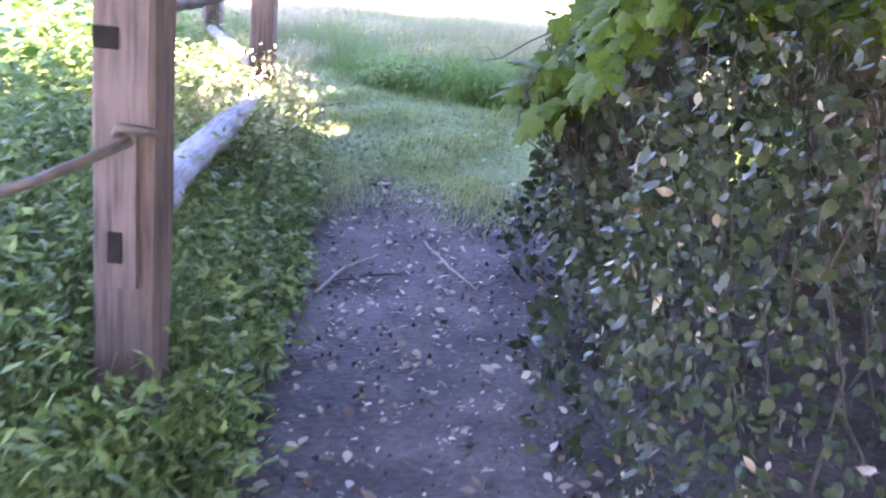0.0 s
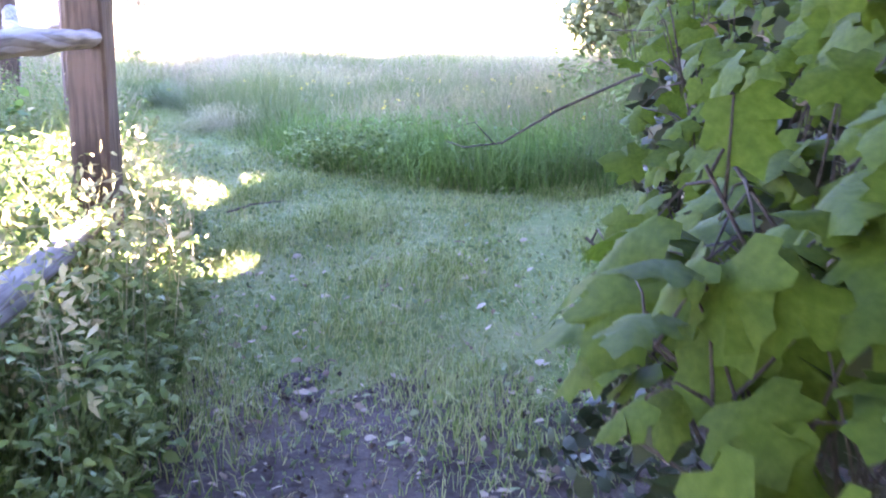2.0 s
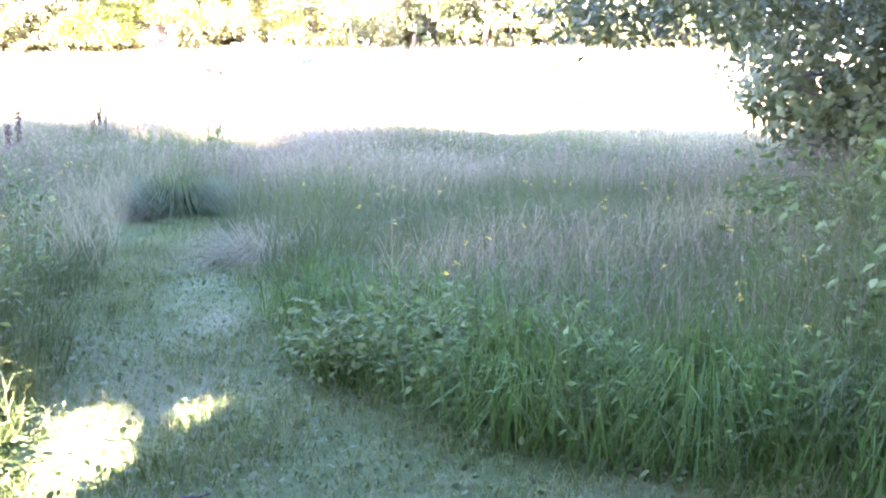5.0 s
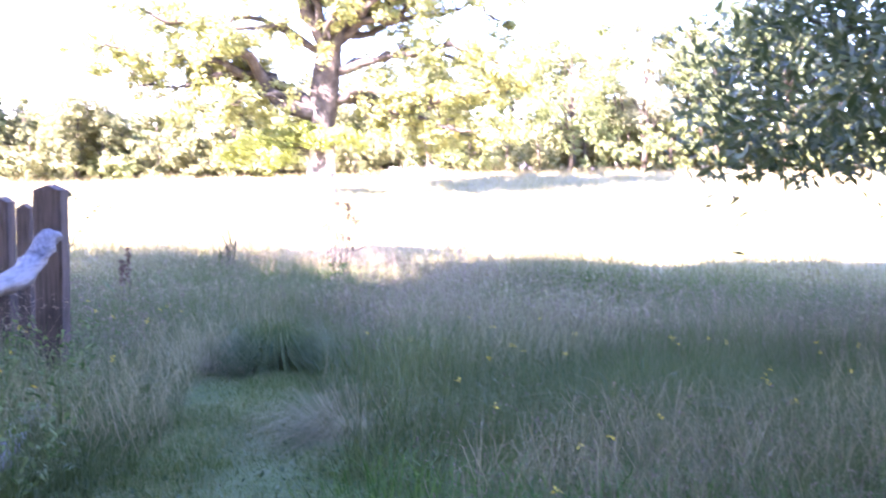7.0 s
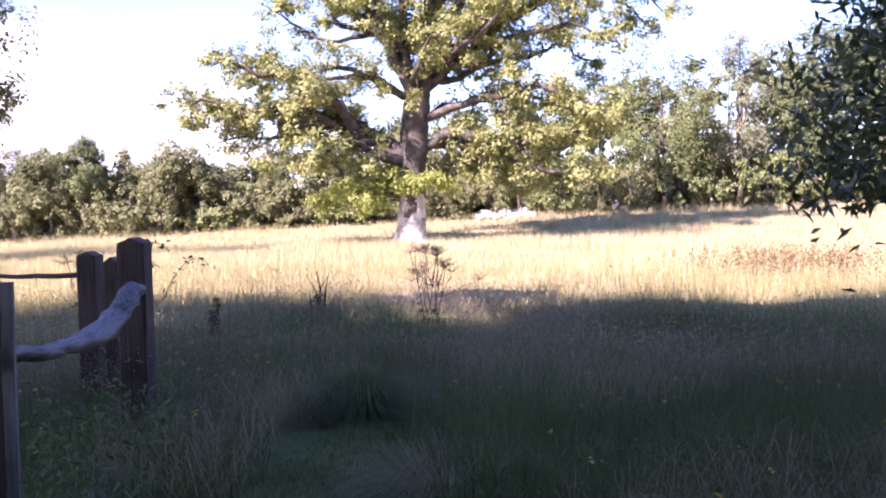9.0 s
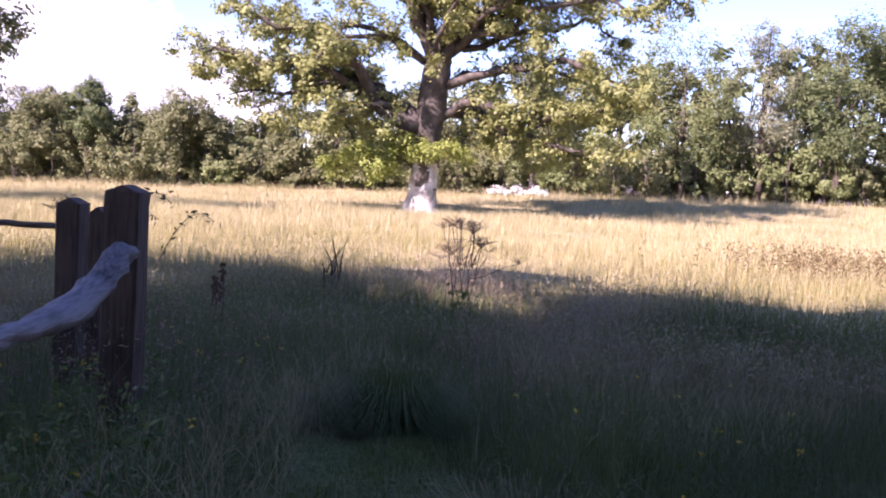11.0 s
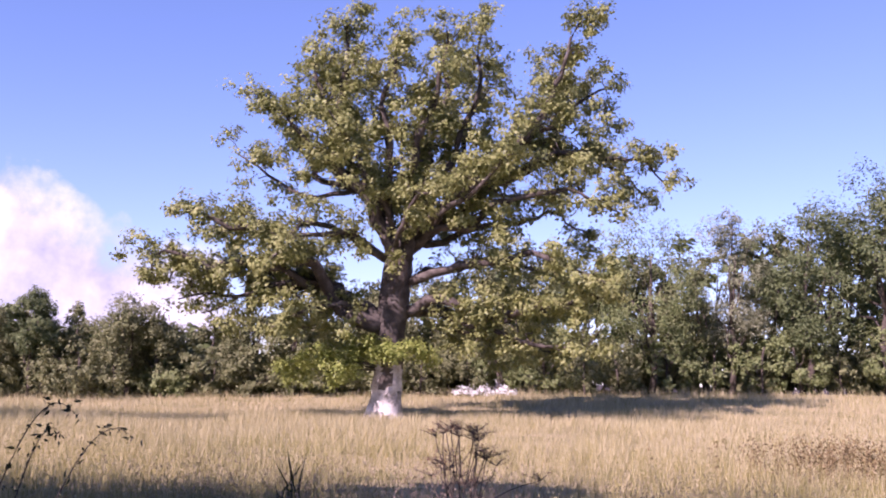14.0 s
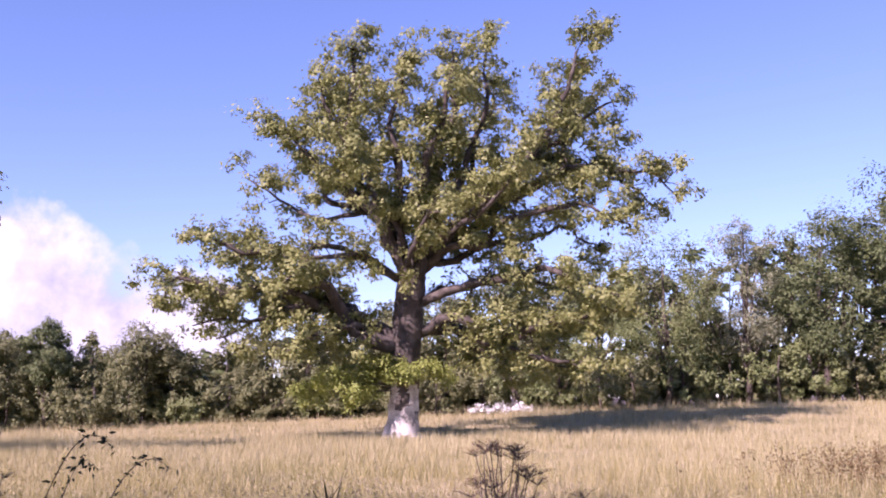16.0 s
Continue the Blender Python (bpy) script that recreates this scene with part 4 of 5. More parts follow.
weeds("right_herbs", 620, 1.5, 4.4, 8.6, 14.0, lambda x, y: 0.55 + 0.22 * patchy(x, y, 2, 38), 0.055, lambda x, y: x > lane_x(y) + lane_half(y), 45, M_HERB, "soft green herbs among the meadow grass", 12)


def grass_mix():
    x, y, g = field_points(34000, -3.4, -0.3, 0.8, 9.8, 46)
    k = left_side(x, y)
    x, y = x[k], y[k]
    d = lane_x(y) - lane_half(y) - x
    stuff("verge_grass", blades(on_ground(x, y, -0.01), np.interp(d, [0, 0.5, 2], [0.14, 0.4, 0.6]) * g.uniform(0.5, 1.2, len(x)), g.uniform(0.004, 0.008, len(x)), np.full(len(x), 0.8), g), M_GREEN, "rank grass along the fence")
    x, y, g = field_points(40000, -1.4, 4.0, 6.2, 11.8, 47)
    k = (x > lane_x(y) + lane_half(y) - 0.1) & ((x > 0.5) | (y > 9.3))
    x, y = x[k], y[k]
    stuff("lush_edge_grass", blades(on_ground(x, y, -0.01), g.uniform(0.16, 0.58, len(x)) * np.clip(0.5 + 1.2 * np.abs(x - lane_x(y) - lane_half(y) + 0.1) + 0.6 * (patchy(x, y, 5, 29) - 0.5), 0.3, 1) * (0.35 + 0.65 * smooth(8.6, 9.6, y)), g.uniform(0.003, 0.009, len(x)), g.uniform(0.6, 1.9, len(x)), g), M_LUSH, "lush green arching grass at the meadow's edge")
    # dry stalks by the fence, coloured paler to stand for sunlight
    x, y, g = field_points(260, -1.5, -0.72, 5.6, 8.8, 48)
    k = left_side(x, y)
    x, y = x[k], y[k]
    h = g.uniform(0.25, 0.75, len(x))
    b = on_ground(x, y)
    stems = blades(b, h, np.full(len(x), 0.006), np.full(len(x), 0.5), g)
    pts = np.repeat(b + np.stack([0 * x, 0 * x, h * 0.8], 1), 7, 0) + g.normal(size=(len(x) * 7, 3)) * 0.05
    stuff("dry_weeds", join(stems, leaf_cloud(LANCE2, pts, g.uniform(0.03, 0.07, len(pts)), 0.2)), M_DRY, "dry weed stalks beside the fence, paled as if sunlit", "weeds")


grass_mix()


def grass_tussock(x, y, r, h, seed, mat, label, n=5200):
    g = np.random.default_rng(seed)
    a = g.uniform(0, 6.283, n)
    q = r * 0.35 * np.sqrt(g.uniform(size=n))
    at = on_ground(x + q * np.cos(a), y + q * np.sin(a), -0.02)
    out = np.stack([np.cos(a), np.sin(a), 0 * a], 1)
    hh = h * g.beta(2.2, 2.4, n) * 1.5
    spread = r * g.beta(2, 2, n) * 1.5
    side = np.stack([-np.sin(a), np.cos(a), 0 * a], 1) * 0.002
    mid = at + out * spread[:, None] * 0.45 + np.stack([0 * a, 0 * a, hh], 1)
    tip = at + out * spread[:, None] + np.stack([0 * a, 0 * a, hh * g.uniform(0.1, 0.8, n)], 1)
    v = np.stack([at - side, at + side, mid - side, mid + side, tip], 1).reshape(-1, 3)
    f = (np.array([(0, 1, 3), (0, 3, 2), (2, 3, 4)])[None] + (np.arange(n) * 5)[:, None, None]).reshape(-1, 3)
    ob = mesh_object("grass_tussock", v, f, mat)
    tagged(ob, label, "grass tussock", "tussocks in the meadow")


grass_tussock(-2.9, 15.25, 0.5, 0.29, 51, M_GREEN, "dense dark green arching grass tussock", 4200)
grass_tussock(-3.4, 15.1, 0.5, 0.22, 52, M_DRY, "pale drooping hay tussock beside the way", 1800)
grass_tussock(-1.5, 13.3, 0.6, 0.2, 53, M_DRY, "pale drooping hay tussock beside the way", 1500)
grass_tussock(0.3, 10.2, 0.4, 0.28, 55, M_LUSH, "fresh green arching grass tussock", 1200)
grass_tussock(0.95, 10.0, 0.42, 0.31, 56, M_LUSH, "fresh green arching grass tussock", 1400)
grass_tussock(1.6, 9.9, 0.4, 0.28, 57, M_GREEN, "soft green arching grass tussock", 1200)


def sword_clump(x, y, seed):
    g = np.random.default_rng(seed)
    base = new("iris_clump")
    base.location = (x, y, float(ground_z(x, y)))
    for _ in range(16):
        b = np.array([[g.normal() * 0.12, g.normal() * 0.1, -0.02]])
        mesh_object("leaf", *blades(b, g.uniform(0.5, 0.95, 1), np.full(1, 0.035), np.full(1, 0.35), g), M_IVY, base)
    tagged(base, "upright dark sword-leaved clump in the meadow", "plant")


sword_clump(-6.25, 21.2, 61)


def hogweed(x, y, stems, tall, spread, seed, label):
    """Umbel plant: branching dark stems, each ray ending in a flat seed head."""
    g = np.random.default_rng(seed)
    base = new("umbel_plant")
    base.location = (x, y, float(ground_z(x, y)))
    wood, heads, low = [], [], []
    for _ in range(stems):
        h = tall * g.uniform(0.7, 1.0)
        foot = np.array([g.normal() * 0.12, g.normal() * 0.1, 0])
        top = foot + np.array([g.uniform(-spread, spread), g.normal() * 0.15, h])
        wood.append(limb(foot, top, 0.007, 0.004, 6, 0, 0.05, 5))
        ends = [top] + [top + np.array([g.normal() * 0.14, g.normal() * 0.1, -g.uniform(0.0, 0.25)]) for _ in range(2)]
        for e in ends:
            if e is not top:
                wood.append(limb(foot + (top - foot) * 0.6, e, 0.006, 0.003, 5, 0, 0.06, 4))
            for _ in range(12):
                tip = e + np.array([g.normal() * 0.07, g.normal() * 0.07, 0.05 + 0.01 * g.normal()])
                wood.append(tube([e, tip], [0.0025, 0.002], 3))
                heads.append(tip + g.normal(size=(5, 3)) * 0.012)
        v, f = join(*wood)
        mesh_object("stem", v, f, M_TWIG, base)
        wood = []
        low.append(foot + (top - foot) * g.uniform(0.1, 0.45, (6, 1)) + g.normal(size=(6, 3)) * 0.07)
    for k in range(0, len(heads), 12):
        at = np.concatenate(heads[k:k + 12])
        v, f = leaf_cloud(OVAL, at, g.uniform(0.015, 0.03, len(at)), 0.8)
        tagged(mesh_object("seed_head", v, f, M_DOCK, base), kind="stuff")
    at = np.concatenate(low)
    v, f = leaf_cloud(LOBED, at, g.uniform(0.04, 0.09, len(at)), 0.5)
    tagged(mesh_object("foliage", v, f, M_HERB, base), kind="stuff")
    tagged(base, label, "plant")


hogweed(-4.03, 19.85, 9, 1.14, 0.34, 71, "dark dried umbel plant standing above the grass")


def arching_bramble(x, y, reach, tall, seed):
    g = np.random.default_rng(seed)
    base = new("bramble_shoot")
    base.location = (x, y, float(ground_z(x, y)))
    t = np.linspace(0, 1, 12)[:, None]
    p = t * np.array([[reach, 0.1, 0]]) + np.array([[0, 0, tall]]) * np.sin(t * 2.0) / 0.95
    v, f = tube(p, np.linspace(0.009, 0.003, 12), 5)
    mesh_object("stem", v, f, M_TWIG, base, True)
    at = p[2:].repeat(4, 0) + g.normal(size=(40, 3)) * 0.03
    v, f = leaf_cloud(LANCE2, at, g.uniform(0.04, 0.10, len(at)), 0.3, 0.8)
    tagged(mesh_object("foliage", v, f, M_IVY, base), kind="stuff")
    tagged(base, "dark arching bramble shoot above the field grass", "plant", "bramble shoots at the shade's edge")


arching_bramble(-8.7, 19.8, 0.9, 1.15, 81)
arching_bramble(-8.9, 20.4, 0.5, 0.9, 82)
arching_bramble(-8.2, 20.0, 0.9, 0.95, 83)
hogweed(-9.1, 20.1, 3, 1.1, 0.3, 84, "dark dried umbel plant beside bramble shoots")


def flower_drift():
    g = np.random.default_rng(91)
    n = 900
    eye, fore, right = np.array([-1.78, 11.5]), np.array([-0.353, 0.936]), np.array([0.936, 0.353])
    q = eye + fore * (62 + g.normal(size=(n, 1)) * 0.5) + right * g.uniform(3.9, 7.6, (n, 1))
    at = on_ground(q[:, 0], q[:, 1]) + np.stack([0 * q[:, 0], 0 * q[:, 0], g.uniform(0.25, 0.7, n) * (0.5 + 0.5 * np.sin(q[:, 0] * 3.0) ** 2)], 1)
    ob = mesh_object("white_flowers", *leaf_cloud(OVAL, at, g.uniform(0.07, 0.16, n), 0.5), M_WHITE)
    tagged(ob, "drift of white flowers at the hedge's foot", "flowers", kind="stuff")
    x, y, g = field_points(130, -5, 4, 9.8, 16, 92)
    k = ~in_lane(x, y, 0.3)
    at = on_ground(x[k], y[k], 0.42)
    at = np.repeat(at, 5, 0) + g.normal(size=(5 * k.sum(), 3)) * 0.006
    ob = mesh_object("yellow_flowers", *leaf_cloud(OVAL, at, np.full(len(at), 0.022), 0.6), M_YELLOW)
    tagged(ob, "small yellow meadow flowers among the grass", "flowers", kind="stuff")


def sorrel():
    """A drift of ripe sorrel: thin stalks with rusty seed spikes."""
    g = np.random.default_rng(95)
    n = 420
    x, y = -0.2 + g.normal(size=n) * 1.1, 31.5 + g.normal(size=n) * 1.3
    b, h = on_ground(x, y), g.uniform(0.4, 0.75, n)
    at = np.repeat(b + np.stack([0 * x, 0 * x, h * 0.8], 1), 9, 0) + g.normal(size=(9 * n, 3)) * np.array([0.03, 0.03, 0.10])
    stuff("sorrel_drift", join(blades(b, h, np.full(n, 0.008), np.full(n, 0.3), g), leaf_cloud(OVAL, at, g.uniform(0.03, 0.06, len(at)), 0.3)), M_SORREL, "rusty brown ripe sorrel drift in the field", "plants")


sorrel()
DOCKS = [(-5.2, 16.9, 0.8, 1), (-5.7, 17.6, 0.6, 2)]
flower_drift()


def dock(x, y, tall, seed):
    g = np.random.default_rng(seed)
    base = new("dock_plant")
    base.location = (x, y, float(ground_z(x, y)))
    v, f = tube([(0, 0, 0), (0.02, 0, tall * 0.5), (0.0, 0.02, tall)], [0.008, 0.006, 0.003], 6)
    mesh_object("stem", v, f, M_TWIG, base, True)
    t = g.uniform(0.55, 1, 260)
    at = np.stack([g.normal(size=260) * 0.013, g.normal(size=260) * 0.013, t * tall], 1)
    tagged(mesh_object("seed_spike", *leaf_cloud(OVAL, at, g.uniform(0.012, 0.03, 260), 0.3), M_DOCK, base), kind="stuff")
    at = np.stack([g.normal(size=9) * 0.04, g.normal(size=9) * 0.04, g.uniform(0.05, 0.4, 9) * tall], 1)
    tagged(mesh_object("foliage", *leaf_cloud(LANCE2, at, g.uniform(0.15, 0.28, 9), 0.4, 0.4), M_HERB, base), kind="stuff")
    tagged(base, "rusty brown dock with a tall seed spike", "plant", "docks in the meadow")


for x, y, tall, seed in DOCKS:
    dock(x, y, tall, seed)
weeds("rank_herbs", 60, 1.7, 3.4, 10.2, 13.4, lambda x, y: 0.85 + 0 * x, 0.10, lambda x, y: x > 0, 50, M_HERB, "tall rank herbs at the meadow's side", 26, LANCE2)

# ---- footpath litter ----
def litter():
    x, y, g = field_points(3200, -0.75, 0.9, 0.9, 8.6, 101)
    k = g.uniform(size=len(x)) < np.interp(y, [1, 5, 7, 8.6], [1, 1, 0.5, 0.15])
    x, y = x[k], y[k]
    stuff("leaf_litter", leaf_cloud(OVAL, on_ground(x, y, 0.02), 0.012 + 0.05 * g.uniform(size=len(x)) ** 2.2, 0.65, 0), M_DEAD, "scattered dead leaves on the bare earth", "leaf litter")


litter()


def clods():
    x, y, g = field_points(1500, -0.7, 0.75, 0.9, 6.6, 102)
    gem = ([(0, 0, 0.6), (0.5, 0, 0.1), (-0.25, 0.45, 0.1), (-0.3, -0.4, 0.1), (0.1, 0.1, -0.4)], [(0, 1, 2), (0, 2, 3), (0, 3, 1), (4, 2, 1), (4, 3, 2), (4, 1, 3)])
    r, f, n = turned(len(x), 0.8, 0, g)
    stuff("earth_clods", scatter(gem[0], gem[1], on_ground(x, y, 0.012), r, f, n, 0.006 + 0.022 * g.uniform(size=len(x)) ** 3), M_SOIL, "crumbs and clods of dark trodden earth", "earth")


clods()


def fallen_stick(points, r, label, mat=M_TWIG):
    p = np.array(points, float)
    p[:, 2] += ground_z(p[:, 0], p[:, 1])
    t = np.linspace(0, 1, 14)
    k = np.linspace(0, 1, len(p))
    q = np.stack([np.interp(t, k, p[:, i]) for i in range(3)], 1)
    q[1:-1] += rng.normal(size=(12, 3)) * 0.0025
    v, f = tube(q, np.linspace(r, r * 0.5, 14), 6, 0.08)
    tagged(mesh_object("fallen_stick", v, f, mat, None, True), label, "stick", "sticks on the path")


fallen_stick([(-0.45, 4.55, 0.01), (-0.36, 4.9, 0.02), (-0.2, 5.16, 0.015)], 0.010, "short bent dead stick on the bare path", M_DEAD)
fallen_stick([(-0.38, 4.75, 0.012), (-0.2, 4.88, 0.02), (-0.05, 4.95, 0.012)], 0.007, "thin dead twig on the bare path")
fallen_stick([(0.03, 5.42, 0.012), (0.09, 5.2, 0.03), (0.3, 4.78, 0.012)], 0.008, "pale curved dead twig on the bare path", M_DEAD)
fallen_stick([(-0.92, 8.94, 0.012), (-0.75, 9.15, 0.03), (-0.62, 9.3, 0.02)], 0.008, "thin dead twig on the turf")

# ---- sycamore thicket ----
MAPLE_HALF = [(0.06, 0.0), (0.30, -0.10), (0.47, 0.02), (0.40, 0.13), (0.57, 0.36), (0.50, 0.46), (0.36, 0.45), (0.30, 0.56), (0.31, 0.74), (0.17, 0.79)]


def maple_mesh(fold, seed):
    g = np.random.default_rng(seed)
    ring = [(x, y) for x, y in MAPLE_HALF] + [(0.0, 1.0)] + [(-x, y) for x, y in MAPLE_HALF[::-1]]
    ring = np.array(ring) + g.normal(size=(len(ring), 2)) * 0.018
    z = -fold * np.abs(ring[:, 0]) - 0.16 * ring[:, 1] ** 2 + g.normal(size=len(ring)) * 0.02
    v = np.concatenate([np.column_stack([ring, z]), [(0, 0.34, 0.02), (0, 0.7, -0.03)]])
    n = len(ring)
    f = []
    for i in range(n - 1):
        f.append((n, i, i + 1))
    f.append((n, n - 1, 0))
    return v, np.array(f)


def thicket():
    g = np.random.default_rng(111)
    shrub = new("sycamore_shrub")
    shrub.location = (0, 0, 0)
    wood, places = [], []
    for i in range(58):
        foot = np.array([g.uniform(0.9, 1.6), g.uniform(3.0, 6.6), -0.2])
        top = np.array([g.uniform(0.34, 0.75), foot[1] + g.uniform(-0.2, 1.0), g.uniform(0.5, 1.75)])
        if i >= 34:
            foot = np.array([g.uniform(1.2, 2.4), g.uniform(2.8, 5.0), -0.2])
            top = np.array([g.uniform(0.8, 1.7), foot[1] + g.uniform(-0.5, 0.5), g.uniform(0.7, 2.1)])
        top[0] += 0.35 * smooth(1.0, 1.9, top[2]) + 0.55 * smooth(4.6, 6.6, top[1])
        wood = [limb(foot, top, 0.006, 0.003, 8, 0.1, 0.06, 5)]
        for _ in range(16 if i < 34 else 11):
            t = g.uniform(0.55, 1.0)
            q = foot + (top - foot) * t + np.array([0, 0, 0.1 * np.sin(np.pi * t) * 1.5])
            e = q + np.array([g.normal() * 0.09 - 0.03, g.normal() * 0.14, g.normal() * 0.1])
            e[0] = max(e[0], np.interp(e[2], [0.6, 1.0, 1.3, 1.7], [0.36, 0.36, 0.5, 0.7]), np.interp(e[1], [3.2, 3.9, 4.6, 5.2, 6.2, 7.3], [0.45, 0.33, 0.34, 0.58, 0.66, 0.95]))
            e[2] = max(e[2], np.interp(e[1], [3.2, 4.2, 4.9, 5.6], [0.85, 0.75, 0.65, 0.6]) + 0.25 * g.uniform() + 0.45 * smooth(0.5, 0.8, e[0]))
            wood.append(tube([q, (q + e) / 2 + np.array([0, 0, 0.02]), e], [0.003, 0.002, 0.0015], 4))
            places.append(e)
        v, f = join(*wood)
        mesh_object("branch", v, f, M_STEM, shrub, True)
    wood = []
    # bare branch reaching over the way
    wood.append(tube([(1.2, 6.0, 1.15), (0.78, 6.3, 1.03), (0.58, 6.5, 0.9), (0.42, 6.7, 0.76), (0.3, 6.85, 0.72), (0.24, 7.0, 0.72)], [0.007, 0.006, 0.005, 0.004, 0.003, 0.0015], 6, 0.1))
    wood.append(tube([(0.40, 6.72, 0.75), (0.33, 6.78, 0.82), (0.26, 6.8, 0.80)], [0.003, 0.002, 0.001], 5))
    wood.append(tube([(1.3, 6.0, 1.3), (1.05, 6.3, 1.2), (0.88, 6.5, 1.16), (0.76, 6.7, 1.15)], [0.005, 0.004, 0.003, 0.0015], 5))
    v, f = join(*wood)
    mesh_object("bare_branch", v, f, M_STEM, shrub, True)
    shapes = []
    for k in range(5):
        v, f = maple_mesh(0.12 + 0.07 * k, 120 + k)
        proto = mesh_object("leaf", v, f, M_MAPLE, shrub, True)
        shapes.append(proto)
    order = np.argsort([p[0] for p in places])
    rest = []
    for c, i in enumerate(order):
        p = places[i]
        size = g.uniform(0.08, 0.165) * np.interp(p[1], [3.2, 3.8, 4.6, 5.2], [0.75, 1.0, 0.95, 0.65])
        normal = Vector(unit(np.array([-0.5 + g.normal() * 0.35, -0.35 + g.normal() * 0.35, 0.75 + g.normal() * 0.3])))
        tip = Vector((g.normal() * 0.6 - 0.3, g.normal() * 0.6 - 0.2, -0.7))
        tip = (tip - normal * tip.dot(normal)).normalized()
        m = Matrix.Translation(Vector(p)) @ Matrix((tip.cross(normal), tip, normal)).transposed().to_4x4() @ Matrix.Scale(size, 4)
        if c < 5:
            shapes[c].matrix_basis = m
        elif c < 300:
            ob = new("leaf", shapes[c % 5].data)
            ob.parent = shrub
            ob.matrix_basis = m
        else:
            rest.append((m, c % 5))
    pieces = []
    for m, k in rest:
        v = np.array([m @ w.co for w in shapes[k].data.vertices])
        pieces.append((v, np.array([p.vertices[:] for p in shapes[k].data.polygons])))
    v, f = join(*pieces)
    tagged(mesh_object("inner_leaves", v, f, M_MAPLE, shrub), kind="stuff")
    tagged(shrub, "sycamore shrub with broad lobed bright green leaves", "shrub")
    # dark hedge body behind it
    hedge = new("ivy_hedge")
    hedge.location = (0, 0, 0)
    n = 24000
    x = 0.62 + 2.2 * g.uniform(size=n) ** 1.6
    y = g.uniform(0.2, 7.2, n)
    z = g.uniform(0, 1, n) ** 0.9 * (1.2 + 1.4 * smooth(0.6, 1.8, x)) * (1 - 0.55 * smooth(6.0, 7.2, y))
    x = x + 0.25 * np.sin(y * 3.1) * np.cos(z * 4) * 0.6 - 0.18 * (1 - smooth(0.0, 0.5, z))
    x = x + 0.45 * smooth(5.4, 6.8, y)
    z = z - sunk(y)
    k = (x > 0.42) & ((y > 1.9) | (x > 1.0))
    at = np.stack([x, y, z], 1)[k]
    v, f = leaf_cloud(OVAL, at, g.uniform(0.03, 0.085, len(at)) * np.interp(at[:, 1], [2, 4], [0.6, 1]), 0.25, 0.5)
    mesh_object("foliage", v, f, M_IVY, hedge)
    dead = at[g.uniform(size=len(at)) < 0.03] - np.array([0.03, 0.02, 0])
    v, f = leaf_cloud(OVAL, dead, g.uniform(0.02, 0.05, len(dead)), 0.2, 0.8)
    mesh_object("withered_leaves", v, f, M_DEAD, hedge)
    for _ in range(60):
        a = np.array([g.uniform(0.9, 2.4), g.uniform(0.4, 6.4), -0.2])
        v, f = limb(a, a + np.array([g.uniform(-0.3, 0.3), g.normal() * 0.4, g.uniform(0.7, 1.9)]), 0.008, 0.003, 7, 0.05, 0.1, 5)
        mesh_object("stem", v, f, M_STEM, hedge, True)
    tagged(hedge, "dark shaded hedge with ivy and withered leaves", "hedge")


thicket()

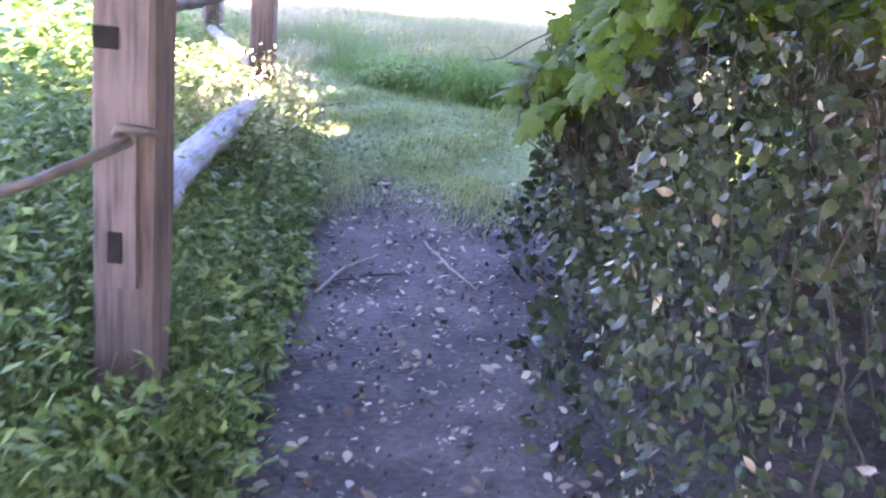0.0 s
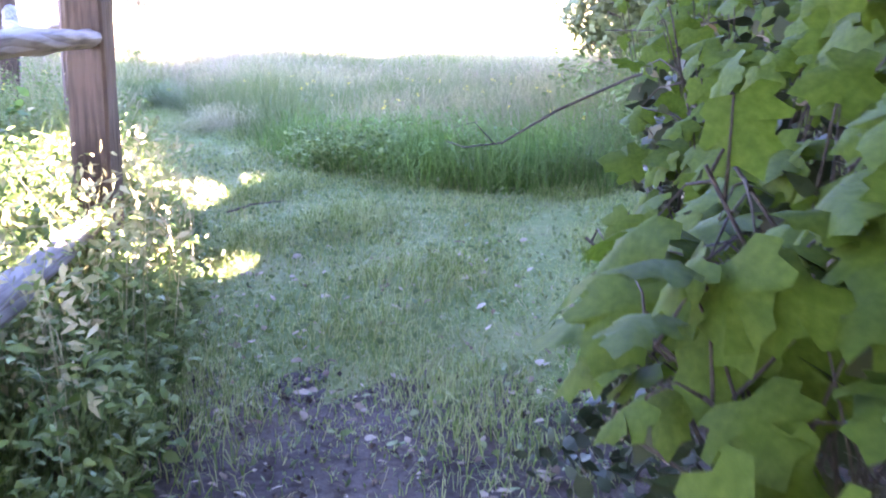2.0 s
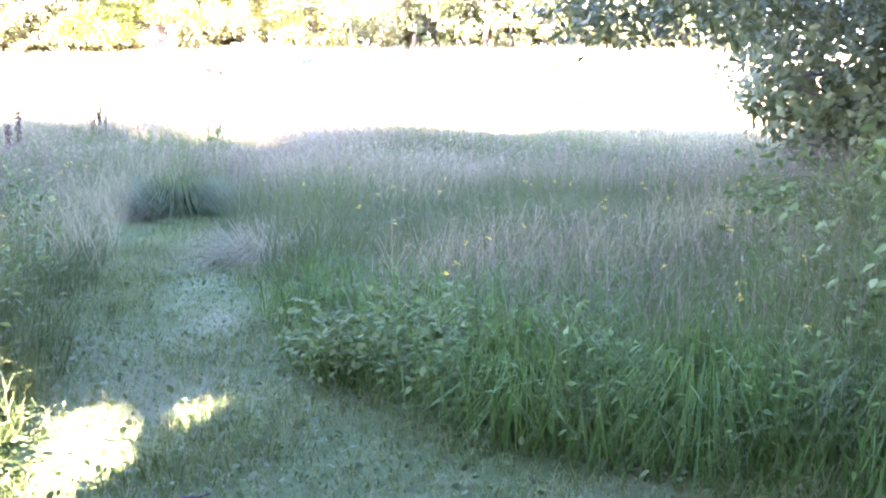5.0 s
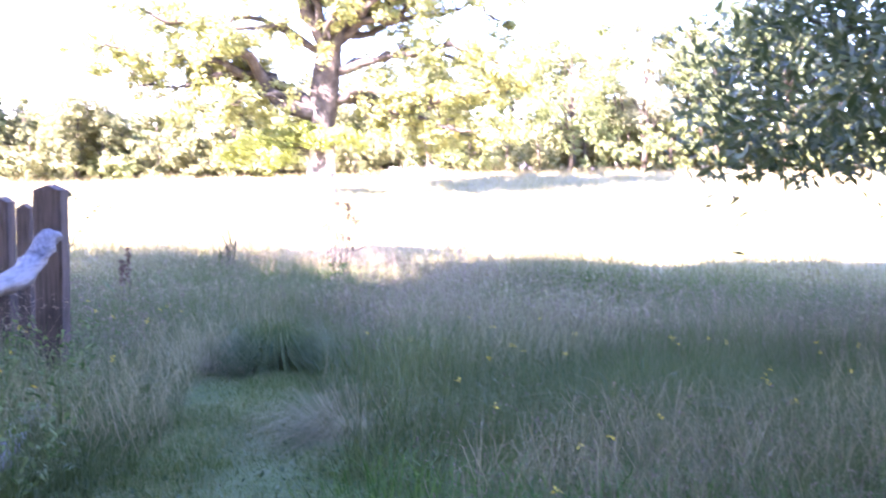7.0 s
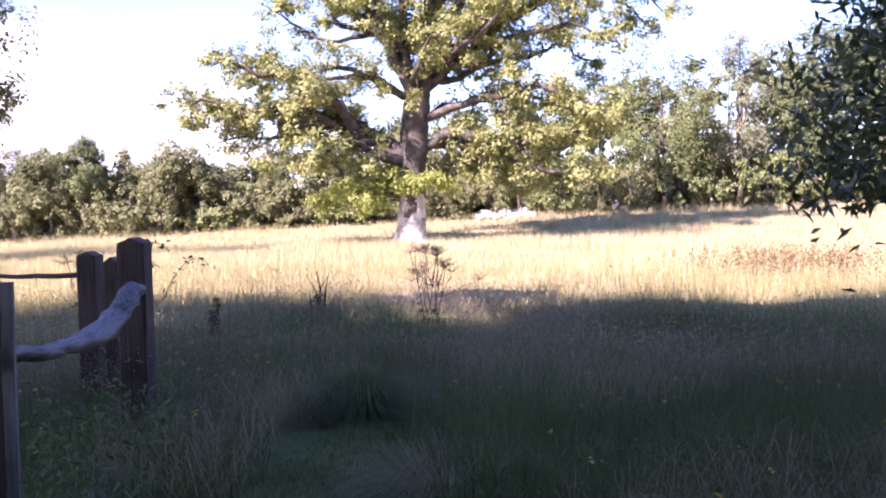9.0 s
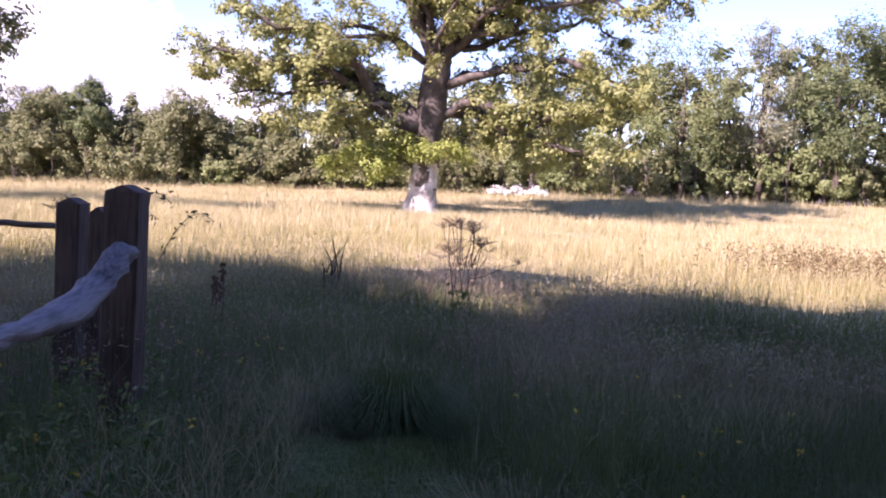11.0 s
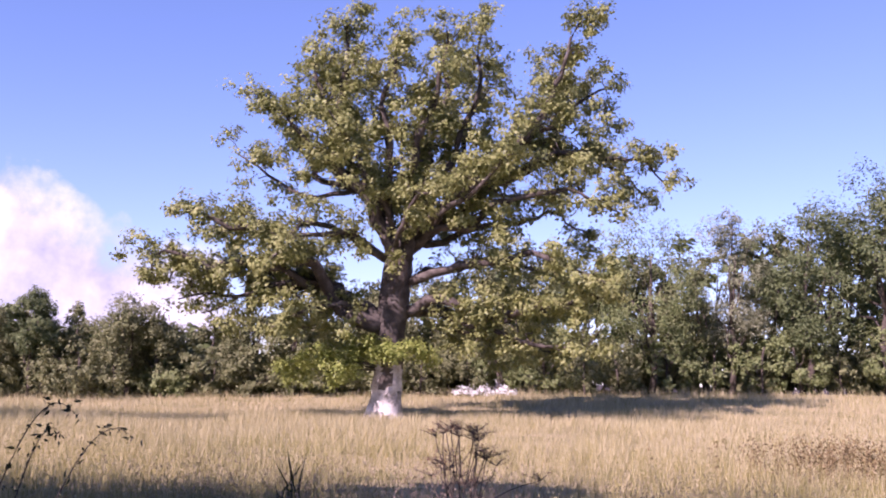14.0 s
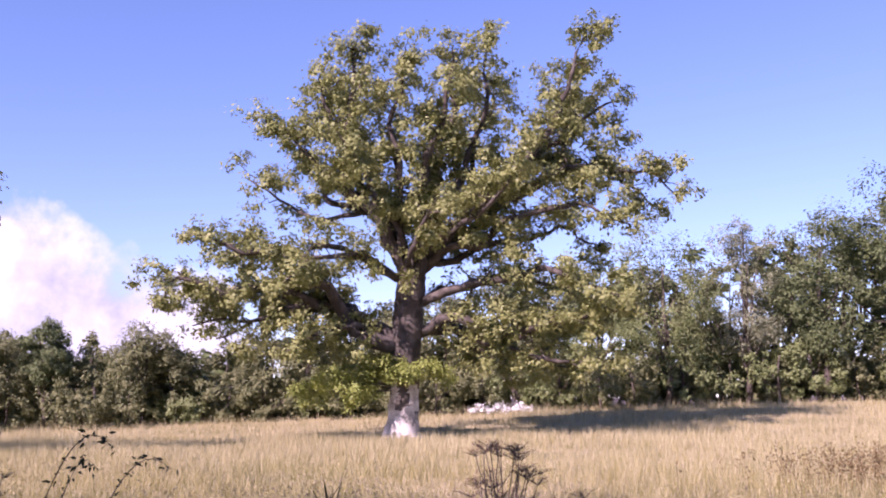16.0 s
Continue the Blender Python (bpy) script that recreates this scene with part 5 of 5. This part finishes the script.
# ---- clouds ----
def cloud_bank():
    """A far bank of cumulus on a curved backdrop beyond the fields."""
    n, m = 40, 10
    a = np.radians(np.linspace(28, 100, n))
    e = np.radians(np.linspace(-1, 20, m))
    A, E = np.meshgrid(a, e)
    R = 2500.0
    v = np.stack([-np.sin(A) * np.cos(E), np.cos(A) * np.cos(E), np.sin(E)], -1).reshape(-1, 3) * R
    i, j = np.meshgrid(np.arange(m - 1), np.arange(n - 1), indexing="ij")
    q = i * n + j
    f = np.concatenate([np.stack([q, q + 1, q + n + 1], -1).reshape(-1, 3), np.stack([q, q + n + 1, q + n], -1).reshape(-1, 3)])
    mat = bpy.data.materials.new("cloud")
    mat.use_nodes = True
    nodes, links = mat.node_tree.nodes, mat.node_tree.links
    nodes.remove(nodes["Principled BSDF"])
    coord = nodes.new("ShaderNodeTexCoord")
    puff = nodes.new("ShaderNodeTexNoise")
    puff.inputs["Scale"].default_value, puff.inputs["Detail"].default_value, puff.inputs["Roughness"].default_value = 0.0055, 7, 0.55
    links.new(coord.outputs["Object"], puff.inputs["Vector"])
    split = nodes.new("ShaderNodeSeparateXYZ")
    links.new(coord.outputs["Object"], split.inputs[0])

    def calc(op, a, b):
        node = nodes.new("ShaderNodeMath")
        node.operation = op
        for k, w in enumerate((a, b)):
            if isinstance(w, (int, float)):
                node.inputs[k].default_value = w
            else:
                links.new(w, node.inputs[k])
        return node.outputs[0]

    # the bank is higher further along -x
    roof = calc("MULTIPLY_ADD", split.outputs["X"], -0.64)
    roof.node.inputs[2].default_value = -560.0
    roof = calc("MINIMUM", roof, 545.0)
    depth = calc("DIVIDE", calc("SUBTRACT", roof, split.outputs["Z"]), 420.0)
    body = calc("ADD", depth, calc("MULTIPLY", calc("SUBTRACT", puff.outputs["Fac"], 0.5), 1.35))
    alpha = calc("MULTIPLY", body, 3.5)
    alpha.node.use_clamp = True
    glow, clear, mix = nodes.new("ShaderNodeEmission"), nodes.new("ShaderNodeBsdfTransparent"), nodes.new("ShaderNodeMixShader")
    shade = nodes.new("ShaderNodeValToRGB")
    shade.color_ramp.elements[0].position, shade.color_ramp.elements[0].color = 0.36, (0.46, 0.50, 0.62, 1)
    shade.color_ramp.elements[1].position, shade.color_ramp.elements[1].color = 0.62, (0.94, 1.0, 0.99, 1)
    links.new(puff.outputs["Fac"], shade.inputs["Fac"])
    links.new(shade.outputs["Color"], glow.inputs["Color"])
    glow.inputs["Strength"].default_value = 0.56
    links.new(alpha, mix.inputs["Fac"])
    links.new(clear.outputs[0], mix.inputs[1])
    links.new(glow.outputs[0], mix.inputs[2])
    links.new(mix.outputs[0], nodes["Material Output"].inputs["Surface"])
    ob = mesh_object("backdrop", v, f, mat, None, True)
    ob.visible_shadow = False
    tagged(ob, "white cumulus bank low in the blue sky", "sky", kind="structure")


cloud_bank()
